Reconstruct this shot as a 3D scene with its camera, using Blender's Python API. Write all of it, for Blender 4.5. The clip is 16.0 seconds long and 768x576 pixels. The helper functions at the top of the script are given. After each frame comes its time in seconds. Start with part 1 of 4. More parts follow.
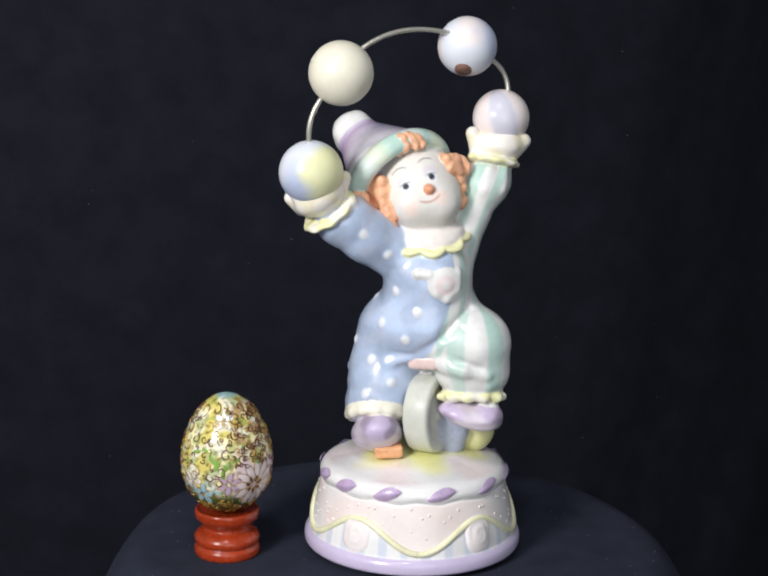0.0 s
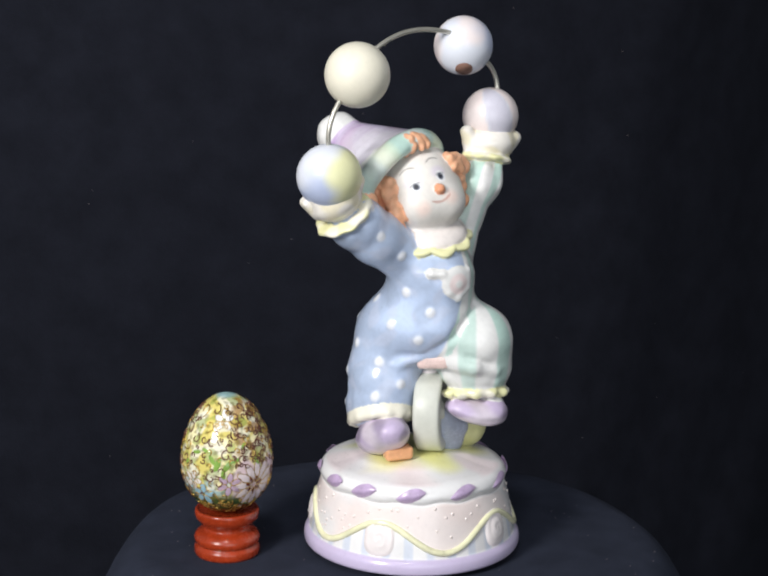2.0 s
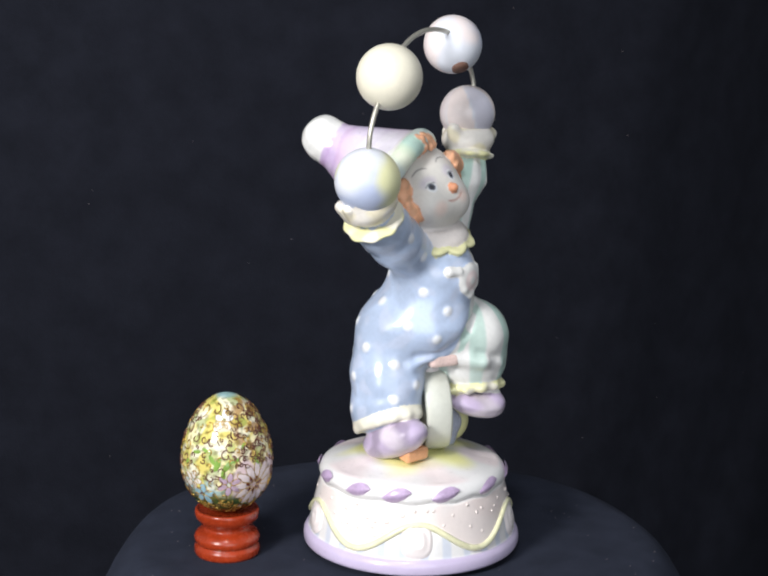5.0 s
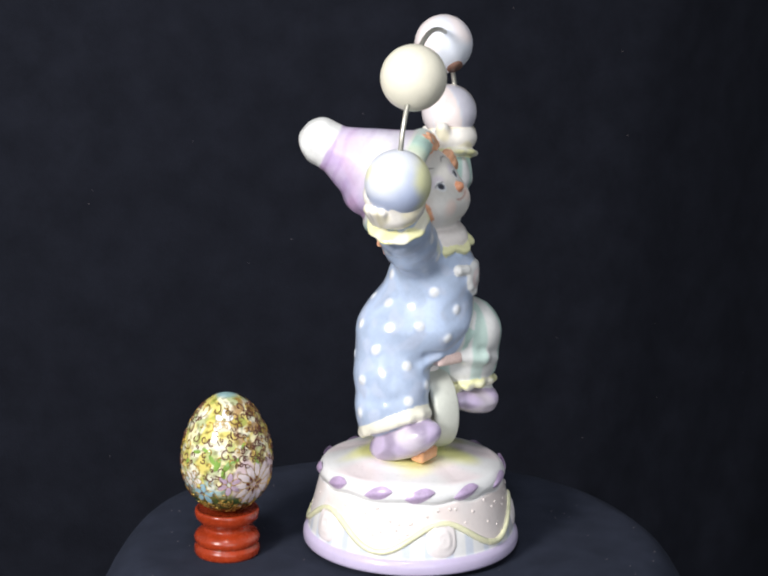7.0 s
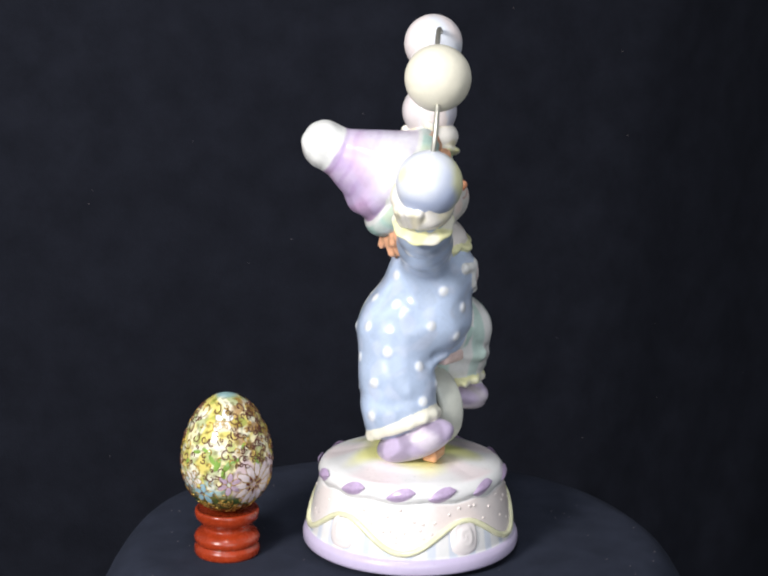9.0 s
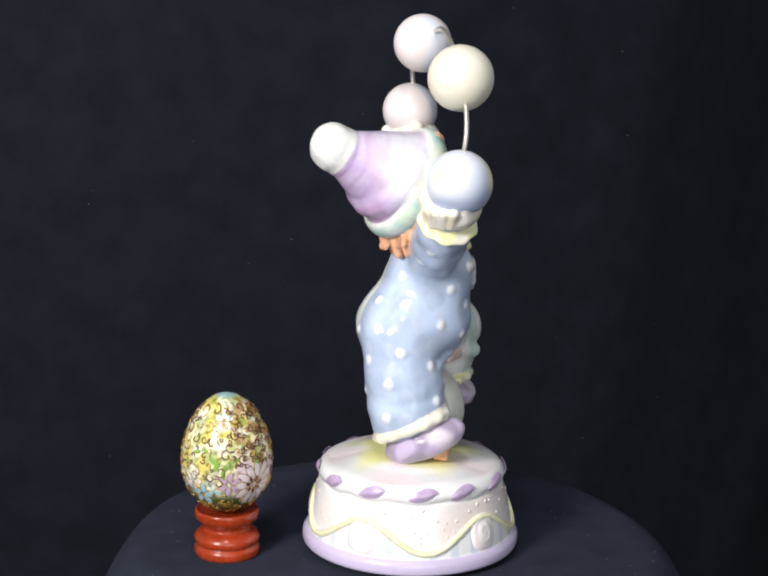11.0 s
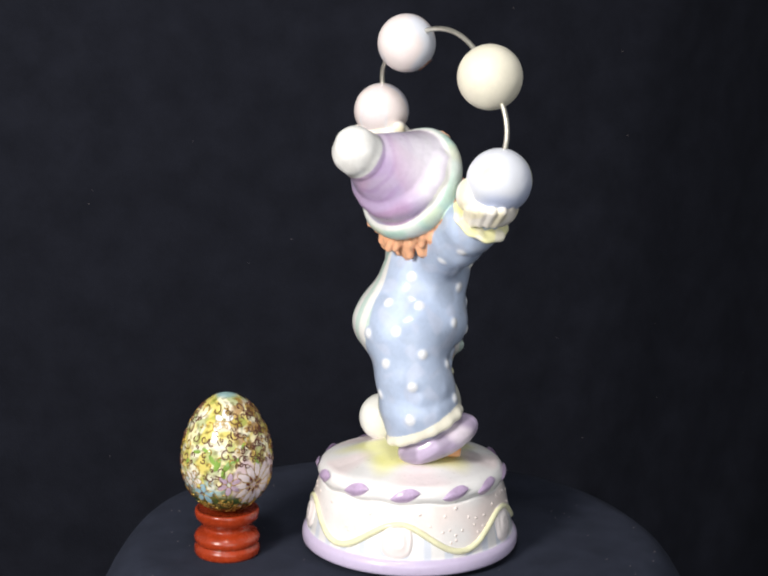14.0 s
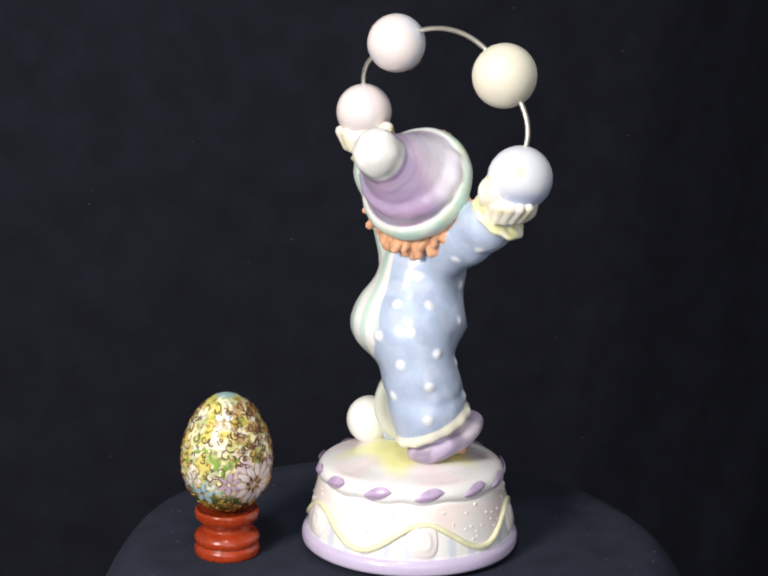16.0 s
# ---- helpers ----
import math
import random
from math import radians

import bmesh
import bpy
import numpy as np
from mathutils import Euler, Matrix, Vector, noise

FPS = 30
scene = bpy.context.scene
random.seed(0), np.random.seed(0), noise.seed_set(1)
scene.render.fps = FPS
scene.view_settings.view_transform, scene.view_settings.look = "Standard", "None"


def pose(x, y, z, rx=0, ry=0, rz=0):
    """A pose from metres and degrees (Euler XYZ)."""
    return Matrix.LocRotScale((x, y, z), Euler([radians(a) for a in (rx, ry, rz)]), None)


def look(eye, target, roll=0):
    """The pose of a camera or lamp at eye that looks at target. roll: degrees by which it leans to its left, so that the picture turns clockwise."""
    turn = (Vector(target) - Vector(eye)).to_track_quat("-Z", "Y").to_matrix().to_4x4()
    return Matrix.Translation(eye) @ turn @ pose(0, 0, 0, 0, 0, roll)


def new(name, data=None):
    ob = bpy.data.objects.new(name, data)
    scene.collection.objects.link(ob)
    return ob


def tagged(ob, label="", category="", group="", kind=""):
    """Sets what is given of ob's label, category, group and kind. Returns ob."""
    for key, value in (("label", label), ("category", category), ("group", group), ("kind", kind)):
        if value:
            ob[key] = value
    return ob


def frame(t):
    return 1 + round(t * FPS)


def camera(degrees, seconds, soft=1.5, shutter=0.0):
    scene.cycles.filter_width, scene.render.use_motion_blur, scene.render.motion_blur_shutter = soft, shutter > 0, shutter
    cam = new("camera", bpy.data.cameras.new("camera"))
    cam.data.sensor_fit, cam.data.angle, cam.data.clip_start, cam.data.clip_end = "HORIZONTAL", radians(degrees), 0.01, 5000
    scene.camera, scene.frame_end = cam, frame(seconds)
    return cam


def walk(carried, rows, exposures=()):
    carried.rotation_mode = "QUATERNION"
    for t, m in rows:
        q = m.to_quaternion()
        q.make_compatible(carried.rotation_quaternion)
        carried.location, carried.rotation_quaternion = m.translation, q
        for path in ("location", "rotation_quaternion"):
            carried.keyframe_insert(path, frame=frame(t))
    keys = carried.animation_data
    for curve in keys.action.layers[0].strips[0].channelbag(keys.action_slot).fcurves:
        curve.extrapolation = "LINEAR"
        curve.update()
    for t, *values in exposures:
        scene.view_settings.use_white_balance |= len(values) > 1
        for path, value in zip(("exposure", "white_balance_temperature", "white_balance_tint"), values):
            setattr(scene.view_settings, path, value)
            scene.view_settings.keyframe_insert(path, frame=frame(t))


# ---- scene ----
cam = camera(27, 16.0, soft=2.2)
CAMERA_POSE = pose(-0.01316, -0.63697, 0.24506, 90 - 12.05, 0, 0) @ pose(0, 0, 0, 0, 0, 1.008)
walk(cam, [(0.0, CAMERA_POSE), (16.0, CAMERA_POSE)],
     [(0.0, -0.20, 6500, 10), (2.0, -0.13, 6500, 10), (4.0, 0.09, 6500, 10), (8.0, 0.13, 6500, 10), (12.0, 0.12, 6700, 10), (16.0, 0.05, 6900, 11)])

# ---- light ----
world = bpy.data.worlds.new("room_light")
scene.world = world
world.use_nodes = True
world.node_tree.nodes["Background"].inputs[0].default_value = (0.90, 0.95, 1.0, 1)
world.node_tree.nodes["Background"].inputs[1].default_value = 0.20


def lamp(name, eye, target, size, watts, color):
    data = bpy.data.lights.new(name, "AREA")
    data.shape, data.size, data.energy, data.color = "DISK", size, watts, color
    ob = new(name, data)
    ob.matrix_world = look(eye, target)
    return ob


lamp("key_lamp", (-0.49, -0.70, 0.47), (0.0, 0.0, 0.1), 0.22, 8.6, (1.0, 0.98, 0.95))
lamp("ceiling_lamp", (-0.11, -0.55, 0.95), (0.0, 0.0, 0.1), 0.16, 2.3, (0.95, 0.97, 1.0))
# unseen broad lamp added in front to fill the figure's shaded side
lamp("front_fill", (0.25, -1.45, 0.34), (0.0, 0.0, 0.1), 1.1, 6.8, (0.94, 0.97, 1.0))


# ---- materials ----
def srgb(r, g, b):
    """Linear colour from 0..255 display values."""
    return tuple(((c / 255 + 0.055) / 1.055) ** 2.4 if c > 10 else c / 255 / 12.92 for c in (r, g, b))


def material(name, color, rough=0.5, metal=0.0, spread=0.06, scale=60.0, bump=0.0, bump_scale=400.0,
             coat=0.0, attribute="", sheen=0.5):
    """Node material: base colour (or a painted colour layer) with mottling at two scales and a fine bump."""
    m = bpy.data.materials.new(name)
    m.use_nodes = True
    nt = m.node_tree
    n, link = nt.nodes, nt.links.new
    b = n["Principled BSDF"]
    b.inputs["Roughness"].default_value, b.inputs["Metallic"].default_value = rough, metal
    b.inputs["Coat Weight"].default_value, b.inputs["Coat Roughness"].default_value = coat, 0.06
    b.inputs["Specular IOR Level"].default_value = sheen
    pos = n.new("ShaderNodeTexCoord")
    big, small = n.new("ShaderNodeTexNoise"), n.new("ShaderNodeTexNoise")
    big.inputs["Scale"].default_value, small.inputs["Scale"].default_value = scale, scale * 7
    big.inputs["Detail"].default_value, small.inputs["Detail"].default_value = 4, 3
    link(pos.outputs["Object"], big.inputs["Vector"])
    link(pos.outputs["Object"], small.inputs["Vector"])
    add = n.new("ShaderNodeMath")
    add.operation = "MULTIPLY_ADD"
    add.inputs[1].default_value = 0.4
    link(small.outputs["Fac"], add.inputs[0])
    link(big.outputs["Fac"], add.inputs[2])
    ramp = n.new("ShaderNodeMapRange")
    ramp.inputs["From Min"].default_value, ramp.inputs["From Max"].default_value = 0.4, 1.0
    ramp.inputs["To Min"].default_value, ramp.inputs["To Max"].default_value = 1 - spread, 1 + spread
    link(add.outputs[0], ramp.inputs["Value"])
    mul = n.new("ShaderNodeVectorMath")
    mul.operation = "SCALE"
    link(ramp.outputs[0], mul.inputs["Scale"])
    if attribute:
        at = n.new("ShaderNodeAttribute")
        at.attribute_name = attribute
        link(at.outputs["Color"], mul.inputs[0])
    else:
        mul.inputs[0].default_value = color
    link(mul.outputs[0], b.inputs["Base Color"])
    rr = n.new("ShaderNodeMapRange")
    rr.inputs["To Min"].default_value, rr.inputs["To Max"].default_value = max(rough - 0.07, 0.02), rough + 0.07
    link(small.outputs["Fac"], rr.inputs["Value"])
    link(rr.outputs[0], b.inputs["Roughness"])
    if bump:
        grain = n.new("ShaderNodeTexNoise")
        grain.inputs["Scale"].default_value = bump_scale
        link(pos.outputs["Object"], grain.inputs["Vector"])
        bp = n.new("ShaderNodeBump")
        bp.inputs["Strength"].default_value, bp.inputs["Distance"].default_value = bump, 0.0004
        link(grain.outputs["Fac"], bp.inputs["Height"])
        link(bp.outputs[0], b.inputs["Normal"])
    return m


PORCELAIN = material("painted_porcelain", (1, 1, 1), 0.30, spread=0.06, scale=90, bump=0.14, bump_scale=260, coat=0.5, attribute="paint", sheen=0.28)
BISQUE_SKIN = material("matt_bisque", (1, 1, 1), 0.46, spread=0.04, scale=90, bump=0.1, bump_scale=260, attribute="paint")
BEAD = material("painted_bead", (1, 1, 1), 0.38, spread=0.04, scale=120, bump=0.25, bump_scale=300, coat=0.1, attribute="paint")
BISQUE = material("cream_bead", srgb(229, 224, 207), 0.42, spread=0.06, scale=110, bump=0.25, bump_scale=300)
WIRE = material("steel_wire", srgb(208, 205, 194), 0.40, 0.8, spread=0.1, scale=300)
LILAC = material("lilac_glaze", srgb(184, 162, 196), 0.30, spread=0.35, scale=160, coat=0.3)
ROSETTE = material("rosette_glaze", srgb(240, 232, 232), 0.25, spread=0.05, scale=150, bump=0.2, bump_scale=300, coat=0.3)
BLUSH = material("blush_glaze", srgb(236, 224, 221), 0.28, spread=0.05, scale=150)
LEMON = material("lemon_glaze", srgb(232, 230, 194), 0.25, spread=0.16, scale=120, coat=0.3)
PEACH = material("orange_glaze", srgb(228, 168, 122), 0.25, spread=0.12, scale=150, coat=0.3)
PINK = material("pink_glaze", srgb(232, 206, 200), 0.28, spread=0.10, scale=150, coat=0.3)
WHEEL = material("grey_glaze", srgb(204, 206, 197), 0.42, spread=0.10, scale=80, coat=0.1)
SLATE = material("slate_shade_glaze", srgb(176, 184, 204), 0.26, spread=0.14, scale=120, coat=0.3)
BROWN = material("brown_hole_disc", srgb(120, 88, 76), 0.7, spread=0.2, scale=400)
FLAT_BLACK = material("flat_black", srgb(25, 25, 26), 0.7)
GOLD = material("gilt_wire", srgb(190, 156, 84), 0.42, 1.0, spread=0.15, scale=300)
BRONZE = material("dark_gilt_wire", srgb(98, 58, 42), 0.35, 0.3, spread=0.2, scale=300)
ENAMEL = material("enamel", (1, 1, 1), 0.10, spread=0.10, scale=160, bump=0.3, bump_scale=500, coat=0.6, attribute="paint")
LINT = material("lint", srgb(120, 110, 112), 0.9, spread=0.3, scale=300)
VELVET = material("black_cloth", srgb(44, 48, 61), 0.95, spread=0.26, scale=60, bump=0.5, bump_scale=1500, sheen=0.1)
CURTAIN = material("black_backdrop_cloth", srgb(31, 33, 42), 0.95, spread=0.24, scale=45, bump=0.4, bump_scale=900, sheen=0.1)


REDWOOD = material("red_lacquered_wood", srgb(156, 54, 24), 0.27, spread=0.3, scale=60, bump=0.1, bump_scale=300, coat=0.25)


# ---- mesh helpers ----
def link_mesh(name, mesh, mat, parent=None, label=""):
    ob = new(name, mesh)
    if mat:
        mesh.materials.append(mat)
    for p in mesh.polygons:
        p.use_smooth = True
    if parent:
        ob.parent = parent
    if label:
        tagged(ob, label)
    return ob


def part(name, bm, mat, parent=None, label=""):
    mesh = bpy.data.meshes.new(name)
    bmesh.ops.recalc_face_normals(bm, faces=bm.faces)
    bm.to_mesh(mesh)
    bm.free()
    return link_mesh(name, mesh, mat, parent, label)


def grid_mesh(name, verts, faces):
    mesh = bpy.data.meshes.new(name)
    mesh.from_pydata(verts, [], faces)
    mesh.update()
    return mesh


def paint(mesh, colors):
    """Stores one linear colour a vertex."""
    layer = mesh.color_attributes.new("paint", "FLOAT_COLOR", "POINT")
    rgba = np.ones((len(mesh.vertices), 4), np.float32)
    rgba[:, :3] = colors
    layer.data.foreach_set("color", rgba.ravel())


def coords(mesh):
    co = np.empty(len(mesh.vertices) * 3, np.float32)
    mesh.vertices.foreach_get("co", co)
    return co.reshape(-1, 3)


def lathe(profile, segments=96, wobble=None):
    """A mesh of revolution from (radius, height) pairs in millimetres."""
    verts, faces = [], []
    for r, z in profile:
        for k in range(segments):
            a = 2 * math.pi * k / segments
            rr = r if wobble is None else wobble(r, z, a)
            verts.append((rr * math.cos(a) / 1000, rr * math.sin(a) / 1000, z / 1000))
    for i in range(len(profile) - 1):
        for k in range(segments):
            j = (k + 1) % segments
            faces.append((i * segments + k, i * segments + j, (i + 1) * segments + j, (i + 1) * segments + k))
    faces.append(tuple(range(segments))[::-1])
    faces.append(tuple(range((len(profile) - 1) * segments, len(profile) * segments)))
    return grid_mesh("lathe", verts, faces)


def smooth_profile(profile, steps=5):
    """Catmull-Rom through a profile."""
    out = []
    p = [profile[0]] + list(profile) + [profile[-1]]
    for i in range(1, len(p) - 2):
        for s in range(steps):
            t = s / steps
            out.append(tuple(0.5 * (2 * p[i][c] + (p[i + 1][c] - p[i - 1][c]) * t
                       + (2 * p[i - 1][c] - 5 * p[i][c] + 4 * p[i + 1][c] - p[i + 2][c]) * t * t
                       + (3 * p[i][c] - p[i - 1][c] - 3 * p[i + 1][c] + p[i + 2][c]) * t ** 3) for c in (0, 1)))
    out.append(profile[-1])
    return out


def tube(points, radius, sides=8):
    """Verts and faces of a tube along points (metres); radius a number or one a point."""
    verts, faces = [], []
    pts = [Vector(p) for p in points]
    for i, p in enumerate(pts):
        d = (pts[min(i + 1, len(pts) - 1)] - pts[max(i - 1, 0)]).normalized()
        u = d.orthogonal().normalized() if i == 0 else (u - d * u.dot(d)).normalized()
        v = d.cross(u)
        r = radius[i] if isinstance(radius, (list, tuple)) else radius
        for k in range(sides):
            a = 2 * math.pi * k / sides
            verts.append(tuple(p + (u * math.cos(a) + v * math.sin(a)) * r))
    for i in range(len(pts) - 1):
        for k in range(sides):
            j = (k + 1) % sides
            faces.append((i * sides + k, i * sides + j, (i + 1) * sides + j, (i + 1) * sides + k))
    faces.append(tuple(range(sides))[::-1])
    faces.append(tuple(range((len(pts) - 1) * sides, len(pts) * sides)))
    return verts, faces


def joined(pieces):
    verts, faces = [], []
    for v, f in pieces:
        o = len(verts)
        verts += v
        faces += [tuple(i + o for i in q) for q in f]
    return verts, faces


# ---- modelling in clay: rounded solids that melt into one skin (millimetres) ----
class Clay:
    def __init__(self, low, high, step):
        self.low, self.step = np.array(low, np.float32), step
        self.n = np.ceil((np.array(high) - self.low) / step).astype(int) + 1
        self.field = np.full(self.n, 20.0, np.float32)
        self.solids = []

    def add(self, group, dist, centre, reach, melt=2.0):
        """Melts a solid, a function of points, into the field, within a box round its centre."""
        self.solids.append((group, dist))
        c, reach = np.array(centre), np.array(reach) + melt + 2.5
        a = np.clip(((c - reach - self.low) / self.step).astype(int), 0, self.n)
        b = np.clip(((c + reach - self.low) / self.step).astype(int) + 1, 0, self.n)
        ax = [self.low[i] + np.arange(a[i], b[i], dtype=np.float32) * self.step for i in range(3)]
        p = np.stack(np.meshgrid(*ax, indexing="ij"), -1)
        d = dist(p)
        old = self.field[a[0]:b[0], a[1]:b[1], a[2]:b[2]]
        h = np.maximum(melt - np.abs(old - d), 0) / melt
        self.field[a[0]:b[0], a[1]:b[1], a[2]:b[2]] = np.minimum(old, d) - h * h * melt * 0.25

    def egg(self, group, centre, radii, turn=(0, 0, 0), melt=2.0):
        """An ellipsoid, turned by Euler degrees."""
        m = np.array(Euler([radians(t) for t in turn]).to_matrix(), np.float32)
        c, r = np.array(centre, np.float32), np.array(radii, np.float32)

        def dist(p):
            q = (p - c) @ m
            k0 = np.linalg.norm(q / r, axis=-1)
            k1 = np.linalg.norm(q / (r * r), axis=-1) + 1e-6
            return k0 * (k0 - 1) / k1
        self.add(group, dist, centre, [max(radii)] * 3, melt)

    def limb(self, group, a, b, ra, rb, melt=2.0, flat=False):
        """A tapering round limb from a to b; flat cuts it square at a."""
        a, b = np.array(a, np.float32), np.array(b, np.float32)
        ab = b - a

        def dist(p):
            t = np.clip((p - a) @ ab / (ab @ ab), 0, 1)
            d = np.linalg.norm(p - a - t[..., None] * ab, axis=-1) - (ra + (rb - ra) * t)
            return np.maximum(d, (a - p) @ ab / np.sqrt(ab @ ab)) if flat else d
        self.add(group, dist, (a + b) / 2, np.abs(ab) / 2 + max(ra, rb), melt)

    def band(self, group, centre, axis, radius, thick, wide, melt=1.5, squash=1.0, side=(1, 0, 0), waves=0, depth=0.0):
        """A ring round an axis, with an oval section; squash narrows it across the side direction; waves frill it."""
        c = np.array(centre, np.float32)
        w = np.array(Vector(axis).normalized(), np.float32)
        u = Vector(side) - Vector(axis).normalized() * Vector(side).dot(Vector(axis).normalized())
        u = np.array(u.normalized(), np.float32)
        v = np.cross(w, u)

        def dist(p):
            q = p - c
            x, y, z = q @ u, q @ v / squash, q @ w
            rho = np.sqrt(x * x + y * y)
            if waves:
                f = np.cos(waves * np.arctan2(y, x)) if depth < 1 else 2 * np.abs(np.cos(0.5 * waves * np.arctan2(y, x))) - 1
                rho = rho - depth * f
                z = z + 0.5 * depth * f
            k = np.sqrt(((rho - radius) / thick) ** 2 + (z / wide) ** 2)
            return (k - 1) * min(thick, wide) * min(1.0, squash)
        self.add(group, dist, centre, [radius + max(thick, wide) + depth] * 3, melt)

    def groove(self, a, b, depth, wide):
        """A soft crease pressed in along the line from a to b."""
        a, b = np.array(a, np.float32), np.array(b, np.float32)
        ab, reach = b - a, 3 * wide
        lo = np.clip(((np.minimum(a, b) - reach - self.low) / self.step).astype(int), 0, self.n)
        hi = np.clip(((np.maximum(a, b) + reach - self.low) / self.step).astype(int) + 1, 0, self.n)
        ax = [self.low[i] + np.arange(lo[i], hi[i], dtype=np.float32) * self.step for i in range(3)]
        p = np.stack(np.meshgrid(*ax, indexing="ij"), -1)
        t = np.clip((p - a) @ ab / (ab @ ab), 0, 1)
        d = np.linalg.norm(p - a - t[..., None] * ab, axis=-1)
        self.field[lo[0]:hi[0], lo[1]:hi[1], lo[2]:hi[2]] += depth * np.exp(-(d / wide) ** 2)

    def mesh(self, name):
        """The skin of the field (surface nets)."""
        f = self.field
        s = f < 0
        corner = [(i, j, k) for i in (0, 1) for j in (0, 1) for k in (0, 1)]
        n = self.n - 1
        count = sum(s[i:i + n[0], j:j + n[1], k:k + n[2]].astype(np.int8) for i, j, k in corner)
        cells = np.argwhere((count > 0) & (count < 8))
        val = np.stack([f[cells[:, 0] + i, cells[:, 1] + j, cells[:, 2] + k] for i, j, k in corner], 1)
        total, hits = np.zeros((len(cells), 3), np.float32), np.zeros(len(cells), np.float32)
        for p in range(8):
            for q in range(p + 1, 8):
                a, b = np.array(corner[p]), np.array(corner[q])
                if np.abs(a - b).sum() != 1:
                    continue
                va, vb = val[:, p], val[:, q]
                cross = (va < 0) != (vb < 0)
                t = np.where(cross, va / np.where(cross, va - vb, 1), 0)
                total += np.where(cross[:, None], a + t[:, None] * (b - a), 0)
                hits += cross
        pts = self.low + (cells + total / hits[:, None]) * self.step
        index = np.full(n, -1, np.int32)
        index[tuple(cells.T)] = np.arange(len(cells))
        faces = []
        for ax in range(3):
            b, c = (ax + 1) % 3, (ax + 2) % 3
            one = [slice(None)] * 3
            two = [slice(None)] * 3
            one[ax], two[ax] = slice(0, -1), slice(1, None)
            e = np.argwhere(s[tuple(one)] != s[tuple(two)])
            e = e[(e[:, b] > 0) & (e[:, c] > 0) & (e[:, b] < n[b]) & (e[:, c] < n[c])]
            inside = s[tuple(e.T)]
            quad = []
            for db, dc in ((1, 1), (0, 1), (0, 0), (1, 0)):
                g = e.copy()
                g[:, b] -= db
                g[:, c] -= dc
                quad.append(index[tuple(g.T)])
            quad = np.stack(quad, 1)
            quad[~inside] = quad[~inside][:, ::-1]
            faces.append(quad)
        faces = np.concatenate(faces)
        mesh = bpy.data.meshes.new(name)
        mesh.from_pydata((pts / 1000).tolist(), [], faces.tolist())
        mesh.update()
        return mesh, pts

    def owners(self, pts):
        """For each point the name of the solid that lies nearest to it."""
        names = [g for g, _ in self.solids]
        d = np.stack([dist(pts) for _, dist in self.solids])
        return np.array(names)[d.argmin(0)]


def blotch(p, size, seed=0.0):
    """Soft irregular patches between 0 and 1 over points."""
    x, y, z = (p[:, i] / size for i in range(3))
    v = (np.sin(x * 1.7 + 1.3 * np.sin(y * 1.1 + seed) + seed) + np.sin(y * 2.1 + 1.2 * np.sin(z * 1.3 + 2 * seed))
         + np.sin(z * 1.9 + 1.4 * np.sin(x * 0.9 + 3 * seed)))
    return np.clip(0.5 + v / 4.2, 0, 1)


def step(v, a, b):
    t = np.clip((v - a) / (b - a), 0, 1)
    return t * t * (3 - 2 * t)


def mix(a, b, f):
    return a + (b - a) * f[:, None]


# ---- the stand and the backdrop ----
def build_stand():
    """A round stand under a black cloth: flat top, soft rim, folds hanging down."""
    seg, verts, faces = 220, [], []
    cx, cy = -0.0075, 0.005
    prof = [(0.0, 0.0)] + [(0.100 * k / 14, 0.0) for k in range(1, 15)]
    prof += [(0.1045, -0.0001), (0.108, -0.0007), (0.111, -0.002), (0.114, -0.0045), (0.1175, -0.009), (0.1215, -0.0155), (0.126, -0.025),
             (0.132, -0.040), (0.138, -0.065), (0.143, -0.11), (0.148, -0.2), (0.152, -0.3), (0.155, -0.42)]
    for r, z in prof:
        for k in range(seg):
            a = 2 * math.pi * k / seg
            fold = min(1.0, max(0.0, -z - 0.02) / 0.15)
            edge = 0.0012 * math.sin(3 * a + 0.6) + 0.0008 * math.sin(7 * a + 2.0) if r > 0.099 else 0.0
            rr = r + edge * min(1, r / 0.11) + fold * (0.010 * math.sin(11 * a) + 0.006 * math.sin(17 * a + 1.0))
            verts.append((cx + rr * math.cos(a), cy + rr * math.sin(a), z))
    for i in range(len(prof) - 1):
        for k in range(seg):
            j = (k + 1) % seg
            faces.append((i * seg + k, i * seg + j, (i + 1) * seg + j, (i + 1) * seg + k))
    ob = link_mesh("stand_cloth", grid_mesh("stand_cloth", verts, faces), VELVET)
    tagged(ob, "black cloth draped over a round display stand", "cloth", kind="structure")
    # the stand itself under the cloth
    core = link_mesh("display_stand", lathe([(100, -420), (102, -415), (102, -4), (100, -2)], 64), FLAT_BLACK)
    core.location = (cx, cy, 0)
    tagged(core, "round dark display stand hidden under black cloth", "stand")


def backdrop_y(x, z):
    """Depth of the hanging cloth: nearly flat at one side, slanting folds at the other."""
    f = 0.5 + 0.5 * math.tanh((x - 0.10) * 5)
    y = 0.42 + 0.006 * f * math.sin(x * 31 - z * 9 + 0.8 * math.sin(z * 5)) + 0.012 * math.sin(x * 13 + 1.0 + z)
    y += 0.0022 * math.sin(x * 70 - 12 * z + math.sin(z * 17)) * f
    # right side bent back from the key lamp, a shape added to darken it
    return y + 1.5 * max(0.0, x + 0.02) ** 1.6


